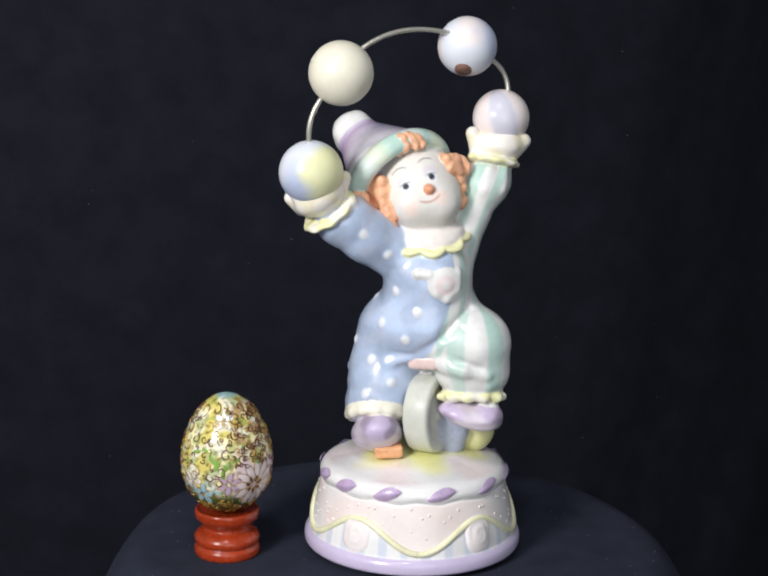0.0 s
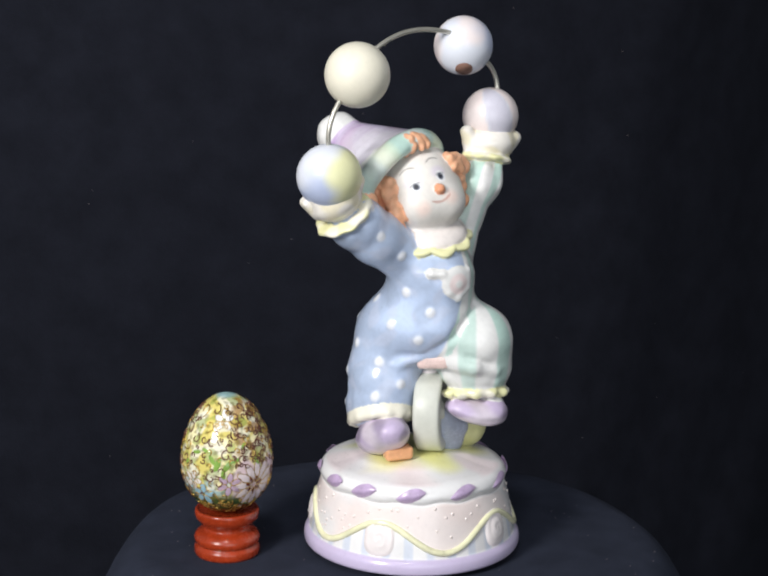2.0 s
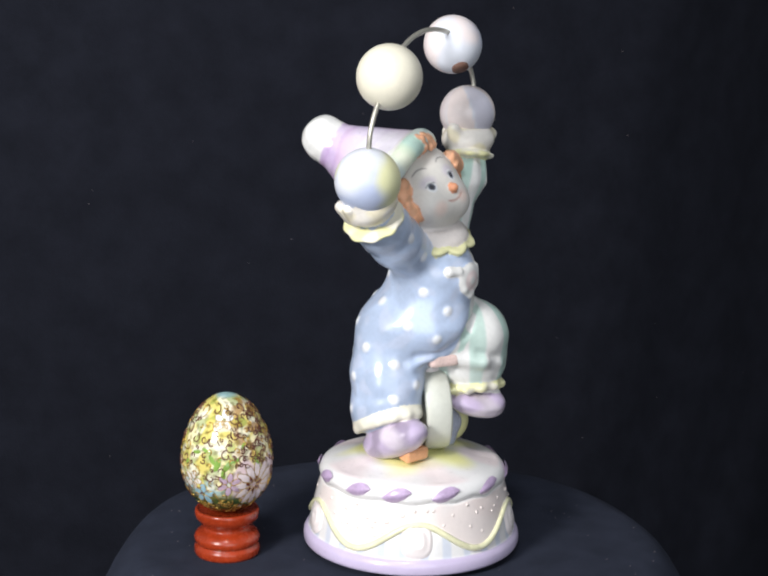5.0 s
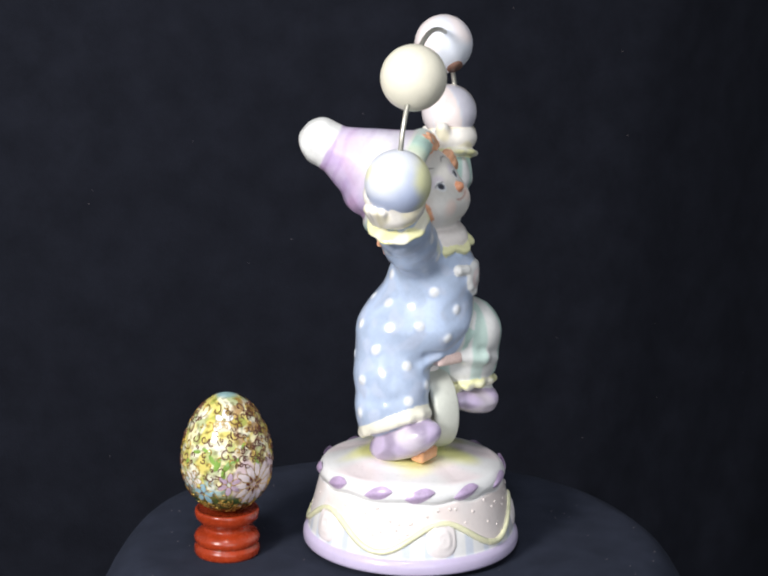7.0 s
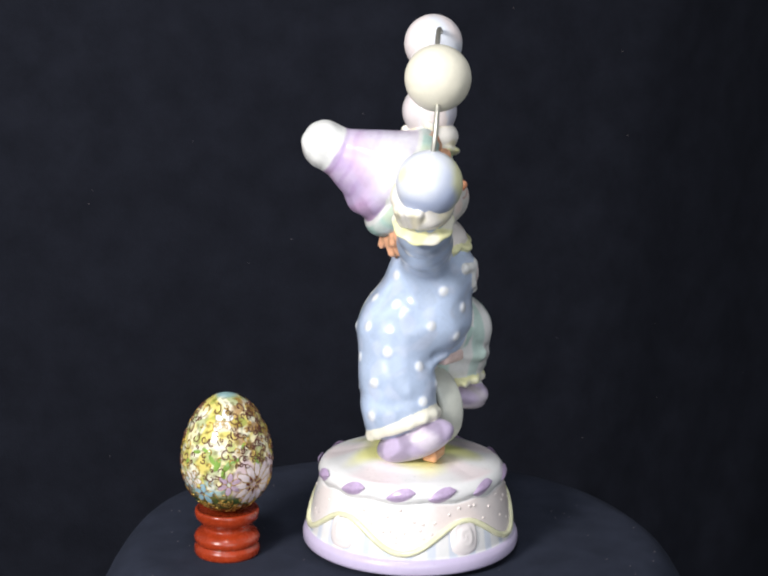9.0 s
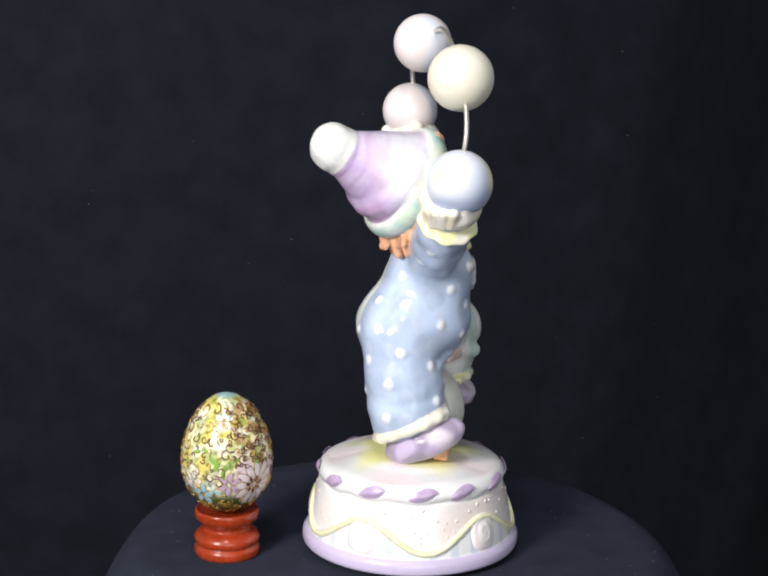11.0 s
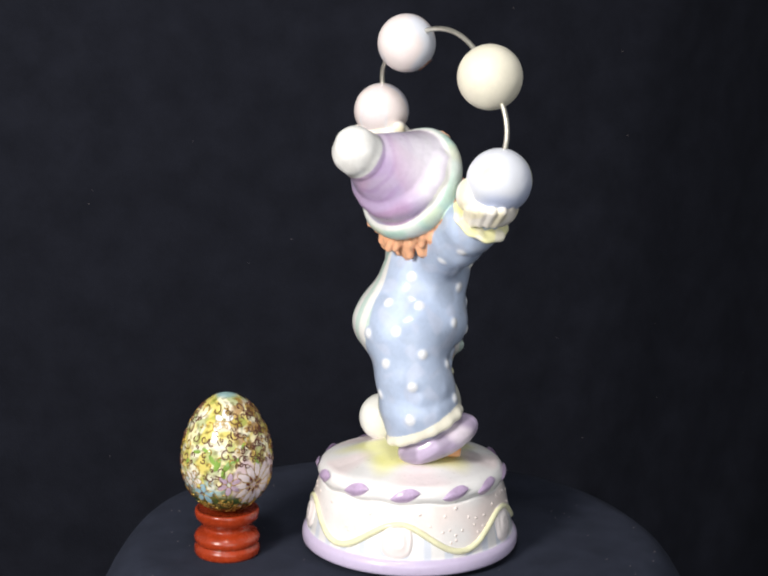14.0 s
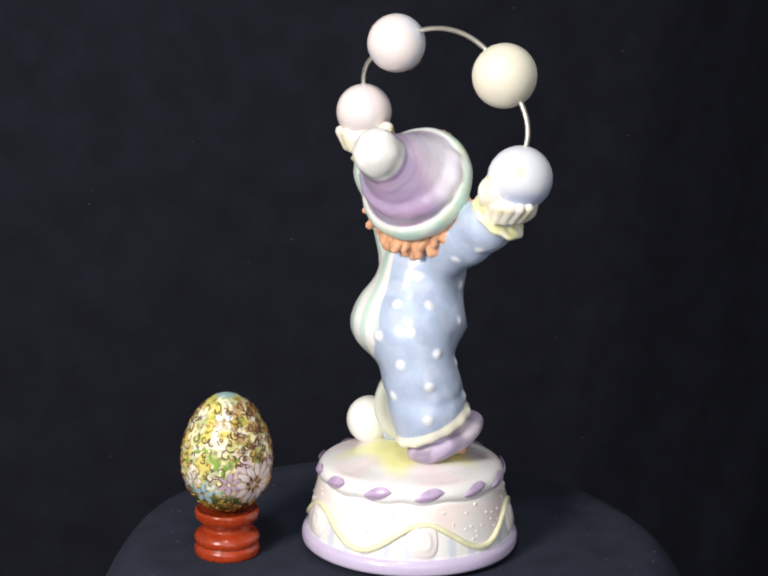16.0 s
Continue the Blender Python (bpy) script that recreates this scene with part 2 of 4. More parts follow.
def build_backdrop():
    """A black cloth hung behind, with soft upright folds, that runs on as the floor."""
    nx, nz, verts, faces = 220, 80, [], []
    for j in range(nz + 1):
        for i in range(nx + 1):
            x = -0.7 + 1.4 * i / nx
            z = -0.43 + 1.6 * j / nz
            y = backdrop_y(x, z)
            verts.append((x, y, z))
    w = nx + 1
    for j in range(nz):
        for i in range(nx):
            faces.append((j * w + i, j * w + i + 1, (j + 1) * w + i + 1, (j + 1) * w + i))
    ob = link_mesh("backdrop", grid_mesh("backdrop", verts, faces), CURTAIN)
    tagged(ob, "black cloth backdrop hanging in soft folds", "backdrop", kind="structure")
    bm = bmesh.new()
    bmesh.ops.create_cube(bm, size=1, matrix=Matrix.Translation((0, -0.2, -0.441)) @ Matrix.Diagonal((6, 6, 0.02, 1)))
    tagged(part("floor", bm, CURTAIN), "dark floor under the display stand", "floor", kind="structure")


def build_lint():
    """Specks of lint on the cloth."""
    rng = random.Random(11)
    pieces = []
    for k in range(60):
        a, r = rng.uniform(0, 6.28), 0.11 * math.sqrt(rng.random())
        x, y, g, ln = -0.008 + r * math.cos(a), -0.006 + r * math.sin(a), rng.uniform(0, 3.14), rng.uniform(0.0002, 0.0006)
        pieces.append(tube([(x, y, 0.0004), (x + ln * math.cos(g), y + ln * math.sin(g), 0.0005)], 0.00013, 5))
    for k in range(34):
        x, z, g, ln = rng.uniform(-0.3, 0.42), rng.uniform(-0.12, 0.33), rng.uniform(0, 3.14), rng.uniform(0.0003, 0.0011)
        y = backdrop_y(x, z) - 0.0005
        pieces.append(tube([(x, y, z), (x + ln * math.cos(g), y, z + ln * math.sin(g))], 0.0002, 5))
    lint = link_mesh("lint", grid_mesh("lint", *joined(pieces)), LINT)
    tagged(lint, "pale specks of lint on black cloth", "lint", kind="stuff")


build_stand()
build_backdrop()
build_lint()


# ---- the enamelled egg on its wooden foot ----
EGG_AT = (-0.0759, -0.0150, 0.0)


def egg_radius(h):
    """Radius in mm at height h of an egg 49.5 mm tall."""
    t = min(max(h / 49.5, 0.0), 1.0)
    return 18.8 * math.sqrt(max(0.0, 1 - (2 * t - 1) ** 2)) * (1 + 0.27 * (0.42 - t)) * 1.005


def egg_point(lon, h, lift=0.0):
    r = egg_radius(h) + lift
    return (r * math.sin(lon) / 1000, -r * math.cos(lon) / 1000, (18.6 + h) / 1000)


def egg_patch(lon, h, length, width, turn, lift=0.12):
    """A slightly domed petal on the egg: a pointed oval of that length and width in mm."""
    rows, verts, faces = 5, [], []
    R = max(egg_radius(h), 4.0)
    for i in range(9):
        s = -1 + 2 * i / 8
        half = width / 2 * max(0.0, 1 - s * s) ** 0.6
        for j in range(rows):
            t = -1 + 2 * j / (rows - 1)
            a, b = s * length / 2, t * half
            x, y = a * math.cos(turn) - b * math.sin(turn), a * math.sin(turn) + b * math.cos(turn)
            verts.append(egg_point(lon + x / R, h + y, lift + 0.12 * (1 - t * t) * (1 - s * s)))
    for i in range(8):
        for j in range(rows - 1):
            faces.append((i * rows + j, i * rows + j + 1, (i + 1) * rows + j + 1, (i + 1) * rows + j))
    return verts, faces


def egg_scroll(lon, h, size, turn, spin):
    """A wire scroll: a small spiral with a tail."""
    R = max(egg_radius(h), 5.0)
    pts = []
    for k in range(16):
        u = k / 15
        a = turn + spin * (0.3 + 4.6 * u)
        r = size * (1.0 - 0.78 * u)
        pts.append(egg_point(lon + r * math.cos(a) / R, min(max(h + r * math.sin(a), 0.5), 48.5), 0.06))
    R2 = h + size * math.sin(turn)
    pts.insert(0, egg_point(lon + size * (math.cos(turn) + 0.7 * spin * math.sin(turn)) / R,
                            min(max(R2 - 0.7 * spin * size * math.cos(turn), 0.5), 48.5), 0.06))
    return tube(pts, 0.00026, 6)


def build_egg():
    rng = random.Random(7)
    foot = link_mesh("egg_foot", lathe(smooth_profile(
        [(13.2, 0), (13.8, 1.2), (13.8, 3.6), (13.0, 5.0), (12.8, 5.6), (13.6, 6.6), (13.8, 8.8), (12.6, 10.8), (10.4, 12.2), (9.6, 13.2),
         (10.2, 14.6), (11.8, 16.2), (13.0, 17.6), (13.5, 19.4), (13.5, 21.2), (13.0, 22.0), (12.2, 22.0), (11.6, 21.6), (8, 21.1),
         (0.5, 20.9)], 4), 72), REDWOOD)
    foot.location = EGG_AT
    foot.scale = (0.97, 0.97, 0.88)
    tagged(foot, "turned red lacquered wooden egg cup on black cloth", "egg stand")

    egg = new("enamelled_egg")
    egg.location = EGG_AT
    tagged(egg, "gilt cloisonne egg with yellow enamel, pink flowers and scrolls", "decorative egg")
    prof = [(max(egg_radius(49.5 * (0.5 - 0.5 * math.cos(math.pi * k / 130))), 0.05), 18.6 + 49.5 * (0.5 - 0.5 * math.cos(math.pi * k / 130)))
            for k in range(131)]
    mesh = lathe(prof, 288)
    p = coords(mesh) * 1000
    lon, h = np.arctan2(p[:, 0], -p[:, 1]), p[:, 2] - 18.6
    yellow, cream, green = np.array(srgb(216, 202, 116)), np.array(srgb(238, 230, 182)), np.array(srgb(138, 158, 70))
    rose, teal, brown = np.array(srgb(216, 194, 198)), np.array(srgb(128, 180, 194)), np.array(srgb(164, 118, 60))
    forest, pearl = np.array(srgb(58, 78, 38)), np.array(srgb(234, 232, 220))
    c = mix(yellow, cream, step(blotch(p, 3.6, 1.0), 0.42, 0.66))
    c = mix(c, pearl, step(blotch(p, 2.8, 2.0), 0.55, 0.72) * 0.7)
    c = mix(c, green, step(blotch(p, 2.2, 4.0), 0.64, 0.76) * 0.6)
    c = mix(c, brown, step(blotch(p, 1.7, 9.0), 0.5, 0.66) * step(h, 24, 30) * step(lon, 0.1, 0.5) * 0.8)
    c = mix(c, pearl, step(blotch(p, 2.4, 5.0), 0.5, 0.66) * (1 - step(h, 18, 23)) * 0.85)
    c = mix(c, teal, step(blotch(p, 2.1, 6.0), 0.58, 0.7) * step(h, 10, 13) * (1 - step(h, 16, 19)) * (1 - step(lon, 0.0, 0.2)) * 0.7)
    c = mix(c, rose, step(lon, 0.15, 0.3) * (1 - step(lon, 1.5, 1.7)) * (1 - step(h + 3 * np.sin(9 * lon), 23, 25)))
    c = mix(c, forest, (1 - step(h, 9, 13)) * step(blotch(p, 1.8, 3.0), 0.1, 0.34))
    c = mix(c, np.array(srgb(104, 92, 40)), step(blotch(p, 0.9, 8.0), 0.66, 0.78) * 0.5)
    c = mix(c, teal, step(h, 48.0, 49.2) * 0.8)
    paint(mesh, c)
    link_mesh("egg_body", mesh, ENAMEL, egg)

    outlines = []

    def petals(name, label, color, lon0, h0, n, length, width, reach, phase=0.0):
        m = material(name + "_enamel", color, 0.12, spread=0.2, scale=300, coat=0.5)
        R = egg_radius(h0)
        for k in range(n):
            a = phase + 2 * math.pi * k / n
            v, f = egg_patch(lon0 + reach * math.cos(a) / R, h0 + reach * math.sin(a), length, width, a)
            link_mesh("petal", grid_mesh("petal", v, f), m, egg, label)
            rim = [v[5 * i] for i in range(9)] + [v[5 * i + 4] for i in range(8, -1, -1)]
            outlines.append(tube(rim, 0.00013, 4))

    def leaf(lon0, h0, length, width, turn, mat):
        v, f = egg_patch(lon0, h0, length, width, turn)
        link_mesh("leaf", grid_mesh("leaf", v, f), mat, egg)

    petals("rose", "pale pink enamel petal", srgb(218, 204, 206), 0.80, 15.6, 12, 8.4, 3.0, 6.0)
    petals("rose_heart", "brown enamel flower heart", srgb(104, 46, 26), 0.72, 15.4, 7, 3.4, 1.8, 2.8, 0.3)
    petals("mauve", "mauve enamel petal", srgb(188, 164, 184), 0.15, 16.5, 6, 4.4, 2.4, 3.0, 0.4)
    petals("sky", "pale blue enamel petal", srgb(150, 186, 200), -0.48, 11.5, 5, 4.6, 2.8, 2.8, 0.2)
    petals("white", "white enamel petal", srgb(222, 214, 206), -0.72, 17.0, 5, 4.0, 2.4, 2.6)
    petals("crown", "white enamel petal", srgb(228, 228, 222), 0.02, 41.5, 5, 3.6, 2.2, 2.3, 0.3)
    petals("white_back", "white enamel petal", srgb(222, 214, 206), 2.4, 18.0, 7, 5.5, 3.0, 3.8)
    petals("rose_back", "pale pink enamel petal", srgb(214, 184, 192), -2.3, 20.0, 7, 5.5, 3.0, 3.8)
    leaf_green = material("leaf_enamel", srgb(132, 166, 80), 0.12, spread=0.25, scale=300, coat=0.5)
    dark_green = material("dark_leaf_enamel", srgb(52, 82, 44), 0.12, spread=0.25, scale=300, coat=0.5)
    for lon0, h0, ln, w, a in ((-0.10, 25.0, 6.5, 2.4, 1.2), (0.10, 24.0, 6.5, 2.2, 0.9), (-0.22, 26.5, 5.0, 1.8, 2.2), (0.02, 20.5, 5.0, 1.8, 1.6),
                               (0.28, 26.5, 4.2, 1.8, 0.3), (-0.62, 29.0, 4.0, 1.6, 0.2), (-0.38, 30.0, 4.0, 1.5, -0.3), (-0.9, 24, 3.6, 1.5, 1.0),
                               (0.8, 25, 4.2, 1.6, 2.0), (0.5, 32, 3.6, 1.5, 1.0)):
        leaf(lon0, h0, ln, w, a, leaf_green)
    for k in range(20):
        leaf(-1.5 + 0.16 * k + rng.uniform(-0.05, 0.05), rng.uniform(2.6, 7.5), rng.uniform(3, 4.6), 1.5, rng.uniform(-0.5, 0.5), dark_green)
    gold, dark = list(outlines), []
    placed = []
    for k in range(620):
        h0, lon0, big = rng.uniform(8, 46), rng.uniform(-math.pi, math.pi), k < 260
        if 0.1 < lon0 < 1.2 and h0 < 24:
            continue
        q = Vector(egg_point(lon0, h0))
        size = rng.uniform(1.7, 2.6) if big else rng.uniform(0.7, 1.2)
        if any((q - o).length < (size + r) * 0.00085 for o, r in placed):
            continue
        placed.append((q, size))
        turn, spin = rng.uniform(0, 6.28), rng.choice((-1, 1))
        piece = egg_scroll(lon0, h0, size, turn, spin)
        (dark if rng.random() < (0.85 if big and h0 > 18 else 0.45) else gold).append(piece)
    for k in range(46):
        dark.append(egg_scroll(rng.uniform(0.15, 1.3), rng.uniform(24, 44), rng.uniform(0.7, 1.5), rng.uniform(0, 6.28), rng.choice((-1, 1))))
    for k in range(90):
        gold.append(egg_scroll(rng.uniform(-math.pi, math.pi), rng.uniform(2, 9), rng.uniform(0.6, 1.1), rng.uniform(0, 6.28), rng.choice((-1, 1))))
    for name, pieces, mat in (("gilt_scroll_wire", gold, GOLD), ("dark_scroll_wire", dark, BRONZE)):
        ob = link_mesh(name, grid_mesh(name, *joined(pieces)), mat, egg)
        tagged(ob, "fine raised wire scrolls", kind="stuff")


build_egg()


# ---- the musical figurine: one turning thing ----
figurine = new("musical_figurine")
tagged(figurine, "glazed pastel porcelain juggler on a unicycle over a round base, turning", "figurine")

BALL_A, BALL_B = Vector((-39.6, -28.9, 160.4)), Vector((-27.6, -26.3, 198.2))
BALL_C, BALL_D = Vector((20.4, 1.2, 206.8)), Vector((33.9, 10.3, 177.6))
POMPOM = Vector((-26.7, 24.4, 170.2))
# shift and tilt of the modelled figure on the turning base, fitted to the camera's view
FIGURE_FIT = pose(0.00365, 0.00013, -0.00028, -0.84, -1.68, 0.66)


def build_pedestal():
    prof = [(41, 2.2), (43.6, 2.0), (44.8, 2.8), (45.1, 4.4), (44.9, 6.4), (44.1, 7.8), (43.1, 8.6), (42.8, 9.2), (42.6, 10.5), (42.0, 14),
            (41.1, 18), (40.2, 22), (39.2, 26), (38.4, 28.8), (37.9, 29.5), (38.0, 30.2), (38.5, 31.0), (38.8, 32.2), (38.6, 33.6), (37.9, 35.0), (36.7, 36.2),
            (34.8, 37.0), (32, 37.6), (27, 38.7), (22, 40.2), (15, 41.4), (6, 42.0), (0.3, 42.1)]
    mesh = lathe(smooth_profile(prof, 5), 288)
    p = coords(mesh) * 1000
    a, r, z = np.arctan2(p[:, 0], -p[:, 1]), np.hypot(p[:, 0], p[:, 1]), p[:, 2]
    fold = 0.55 * (np.abs(np.sin(2.5 * a + 0.6)) - 0.6) * step(r, 10, 24) * (1 - step(r, 33, 36)) * step(z, 36.5, 37.2)
    lifted = p.copy()
    lifted[:, 2] += fold
    lifted[:, 2] += 0.5 * np.sin(12 * a + 0.9 * np.sin(3 * a)) * step(z, 25.5, 29.5) * (1 - step(z, 31.5, 34.5))
    mesh.vertices.foreach_set("co", (lifted / 1000).astype(np.float32).ravel())
    white, pink, blue = np.array(srgb(234, 233, 234)), np.array(srgb(238, 228, 226)), np.array(srgb(196, 206, 226))
    lilac, lemon = np.array(srgb(202, 190, 220)), np.array(srgb(234, 232, 160))
    swag = 16.4 + 5.7 * np.cos(5 * (a - radians(43)))
    c = mix(white, blue, step(np.cos(30 * a + 0.6), 0.1, 0.6) * 0.65)
    above = mix(pink, white, 0.8 * step(blotch(p, 9, 1.0), 0.25, 0.65))
    above = mix(above, np.array(srgb(232, 216, 212)), 0.6 * step(blotch(p, 14, 6.0), 0.5, 0.8))
    c = mix(c, above, step(z, swag - 0.4, swag + 0.4))
    c = mix(c, white, step(z, 28.8, 29.8))
    top = mix(white, np.array(srgb(238, 226, 228)), step(np.cos(5 * a + 1.2) + 0.8 * blotch(p, 8, 3.0) - 0.4, -0.4, 0.9) * step(r, 12, 22) * (1 - step(r, 35, 38)))
    star = 25 + 5 * np.cos(5 * a + 1.2 + math.pi)
    top = mix(top, lemon, (1 - step(r + 5 * blotch(p, 6, 2.0), star - 7, star + 6)))
    c = mix(c, top, step(z, 35.8, 37.0))
    c = mix(c, lilac, 1 - step(z, 8.2, 8.9))
    paint(mesh, c)
    base = link_mesh("pedestal", mesh, PORCELAIN, figurine, "round pastel porcelain pedestal with a lilac foot rim")
    # black disc added under the rim, its colour standing in for the shadow gap
    foot = link_mesh("gap_disc", lathe([(35, 0), (36, 0.4), (36, 2.6), (35, 2.9)], 64), FLAT_BLACK, figurine, "black disc added for the shadow gap under the rim")

    # lilac lozenges round the top rim
    v, f = [], []
    n = 10
    for i in range(n + 1):
        s = -1 + 2 * i / n
        half = 3.05 * max(0.02, 1 - abs(s) ** 2.3)
        for j in range(7):
            t = -1 + j / 3
            a, b = 6.2 * s, half * t
            x, zz = a * math.cos(0.24) - b * math.sin(0.24) + 0.35 * b, a * math.sin(0.24) + b * math.cos(0.24)
            lift = 0.65 * (1 - abs(t)) * (1 - s * s) + 0.30 * (1 - t * t) + 0.12
            lean = 38.8 - 0.07 * zz * zz + lift
            v.append((lean * math.sin(x / 39.0) / 1000, -lean * math.cos(x / 39.0) / 1000, (33.4 + zz) / 1000))
    for i in range(n):
        for j in range(6):
            f.append((i * 7 + j, (i + 1) * 7 + j, (i + 1) * 7 + j + 1, i * 7 + j + 1))
    gem = grid_mesh("lozenge", v, f)
    rng = random.Random(3)
    for bearing in (-161, -129, -98, -67, -42, -12.5, 20, 54, 85, 115, 145, 172):
        ob = new("lozenge", gem)
        ob.parent = base
        ob.matrix_basis = pose(0, 0, 0, 0, 0, bearing)
    gem.materials.append(LILAC)
    for q in gem.polygons:
        q.use_smooth = True

    # rosettes on the skirt
    v, f = [], []
    rings, seg = 8, 28
    for i in range(rings + 1):
        u = i / rings
        for k in range(seg):
            g = 2 * math.pi * k / seg
            R = 6.9 * u * (1 + 0.05 * math.cos(4 * g + 3.1))
            x, y = R * math.cos(g), 1.12 * R * math.sin(g)
            lift = 1.7 * (1 - u ** 4) - 0.5 * math.exp(-((u - 0.62) / 0.09) ** 2) + 0.15 * math.cos(6.28 * u * 2.2 + g) - 0.3
            rr = 41.6 - 0.22 * y + lift
            v.append((rr * math.sin(x / 42) / 1000, -rr * math.cos(x / 42) / 1000, (16.4 + y) / 1000))
    for i in range(rings):
        for k in range(seg):
            j = (k + 1) % seg
            f.append((i * seg + k, i * seg + j, (i + 1) * seg + j, (i + 1) * seg + k))
    rose = grid_mesh("rosette", v, f)
    rose.materials.append(ROSETTE)
    for q in rose.polygons:
        q.use_smooth = True
    for k in range(5):
        ob = new("rosette", rose)
        ob.parent = base
        ob.matrix_basis = pose(0, 0, 0, 0, 0, 42.2 + 72 * k)

    # lemon swag cord
    pts = []
    for k in range(245):
        g = 2 * math.pi * k / 240
        z0 = 16.4 + 5.7 * math.cos(5 * (g - radians(43)))
        rr = 42.6 - (z0 - 10.5) * 0.226 + 0.1
        pts.append((rr * math.sin(g) / 1000, -rr * math.cos(g) / 1000, z0 / 1000))
    link_mesh("swag", grid_mesh("swag", *tube(pts, 0.00132, 8)), LEMON, base, "raised lemon yellow swag cord")

    # small raised beads scattered over the pink part
    beads = []
    ico = bmesh.new()
    bmesh.ops.create_icosphere(ico, subdivisions=1, radius=0.0009)
    iv = [tuple(q.co) for q in ico.verts]
    jf = [tuple(q.index for q in face.verts) for face in ico.faces]
    ico.free()
    for k in range(120):
        g, z0 = rng.uniform(-math.pi, math.pi), rng.uniform(14, 28)
        if z0 < 19 + 5.7 * math.cos(5 * (g - radians(43))):
            continue
        rr = 42.6 - (z0 - 10.5) * 0.226 - 0.27
        o = (rr * math.sin(g) / 1000, -rr * math.cos(g) / 1000, z0 / 1000)
        beads.append(([(q[0] + o[0], q[1] + o[1], q[2] + o[2]) for q in iv], jf))
    tagged(link_mesh("relief_stipple", grid_mesh("relief_stipple", *joined(beads)), BLUSH, base), "tiny raised pale dots", kind="stuff")


def build_unicycle():
    # wheel: a thick grey disc, its rim rounded, with a sunk face and a hub
    prof = [(0.2, -5.6), (3.0, -5.6), (3.6, -5.0), (4.0, -4.0), (11.2, -4.0), (12.2, -4.8), (13.8, -5.4), (15.8, -5.4), (16.5, -5.0), (16.9, -4.2), (17.0, 0),
            (16.9, 4.2), (16.5, 5.0), (15.8, 5.4), (13.8, 5.4), (12.2, 4.8), (11.2, 4.0), (4.0, 4.0), (3.6, 5.0), (3.0, 5.6), (0.2, 5.6)]
    wheel = link_mesh("unicycle_wheel", lathe(prof, 80), WHEEL, figurine, "thick pale grey porcelain unicycle wheel")
    wheel.matrix_basis = pose(0.0070, -0.0040, 0.0586, 0, 90, -22)
    bm = bmesh.new()
    bmesh.ops.create_cube(bm, size=1, matrix=Matrix.Diagonal((0.0130, 0.0150, 0.0062, 1)))
    bmesh.ops.bevel(bm, geom=bm.edges[:] + bm.verts[:], offset=0.0024, segments=4, profile=0.6, affect="EDGES")
    saddle = part("saddle", bm, PINK, figurine, "pink saddle block")
    saddle.matrix_basis = pose(0.0060, -0.0108, 0.0822, 0, 0, -12)
    v, f = tube([(0.006, -0.004, 0.079), (0.007, -0.003, 0.070)], 0.0045, 16)
    link_mesh("seat_post", grid_mesh("seat_post", v, f), ROSETTE, figurine)
    bm = bmesh.new()
    bmesh.ops.create_cube(bm, size=1, matrix=Matrix.Diagonal((0.0116, 0.0062, 0.0052, 1)))
    bmesh.ops.bevel(bm, geom=bm.edges[:] + bm.verts[:], offset=0.0016, segments=3, profile=0.6, affect="EDGES")
    pedal = part("pedal", bm, PEACH, figurine, "orange pedal block")
    pedal.matrix_basis = pose(-0.0098, -0.0155, 0.0450, 6, 0, 8)
    # filler beside the wheel; its slate blue has the shade there mixed in
    clay = Clay((4, -14, 40), (28, 12, 66), 0.6)
    clay.limb("web", (11, -3, 57), (18, -1, 50), 4.6, 5.0)
    clay.limb("web", (13, -1, 50), (15, 1, 44), 5.6, 6.4, melt=3)
    mesh, pts = clay.mesh("crank_web")
    link_mesh("crank_web", mesh, SLATE, figurine, "solid filler web beside the wheel, slate blue to look shaded")
    # round lemon ball behind the wheel
    clay = Clay((-13, -13, -13), (13, 13, 13), 0.5)
    clay.egg("ball", (0, 0, 0), (9.8, 9.8, 10.2))
    mesh, pts = clay.mesh("ball")
    paint(mesh, mix(np.array(srgb(236, 236, 232)), np.array(srgb(232, 230, 172)), step(pts[:, 0] * 0.6 - pts[:, 1] * 0.8, -2, 7)))
    ob = link_mesh("floor_ball", mesh, PORCELAIN, figurine, "cream and lemon porcelain ball behind the wheel")
    ob.location = (0.0237, 0.0104, 0.0475)


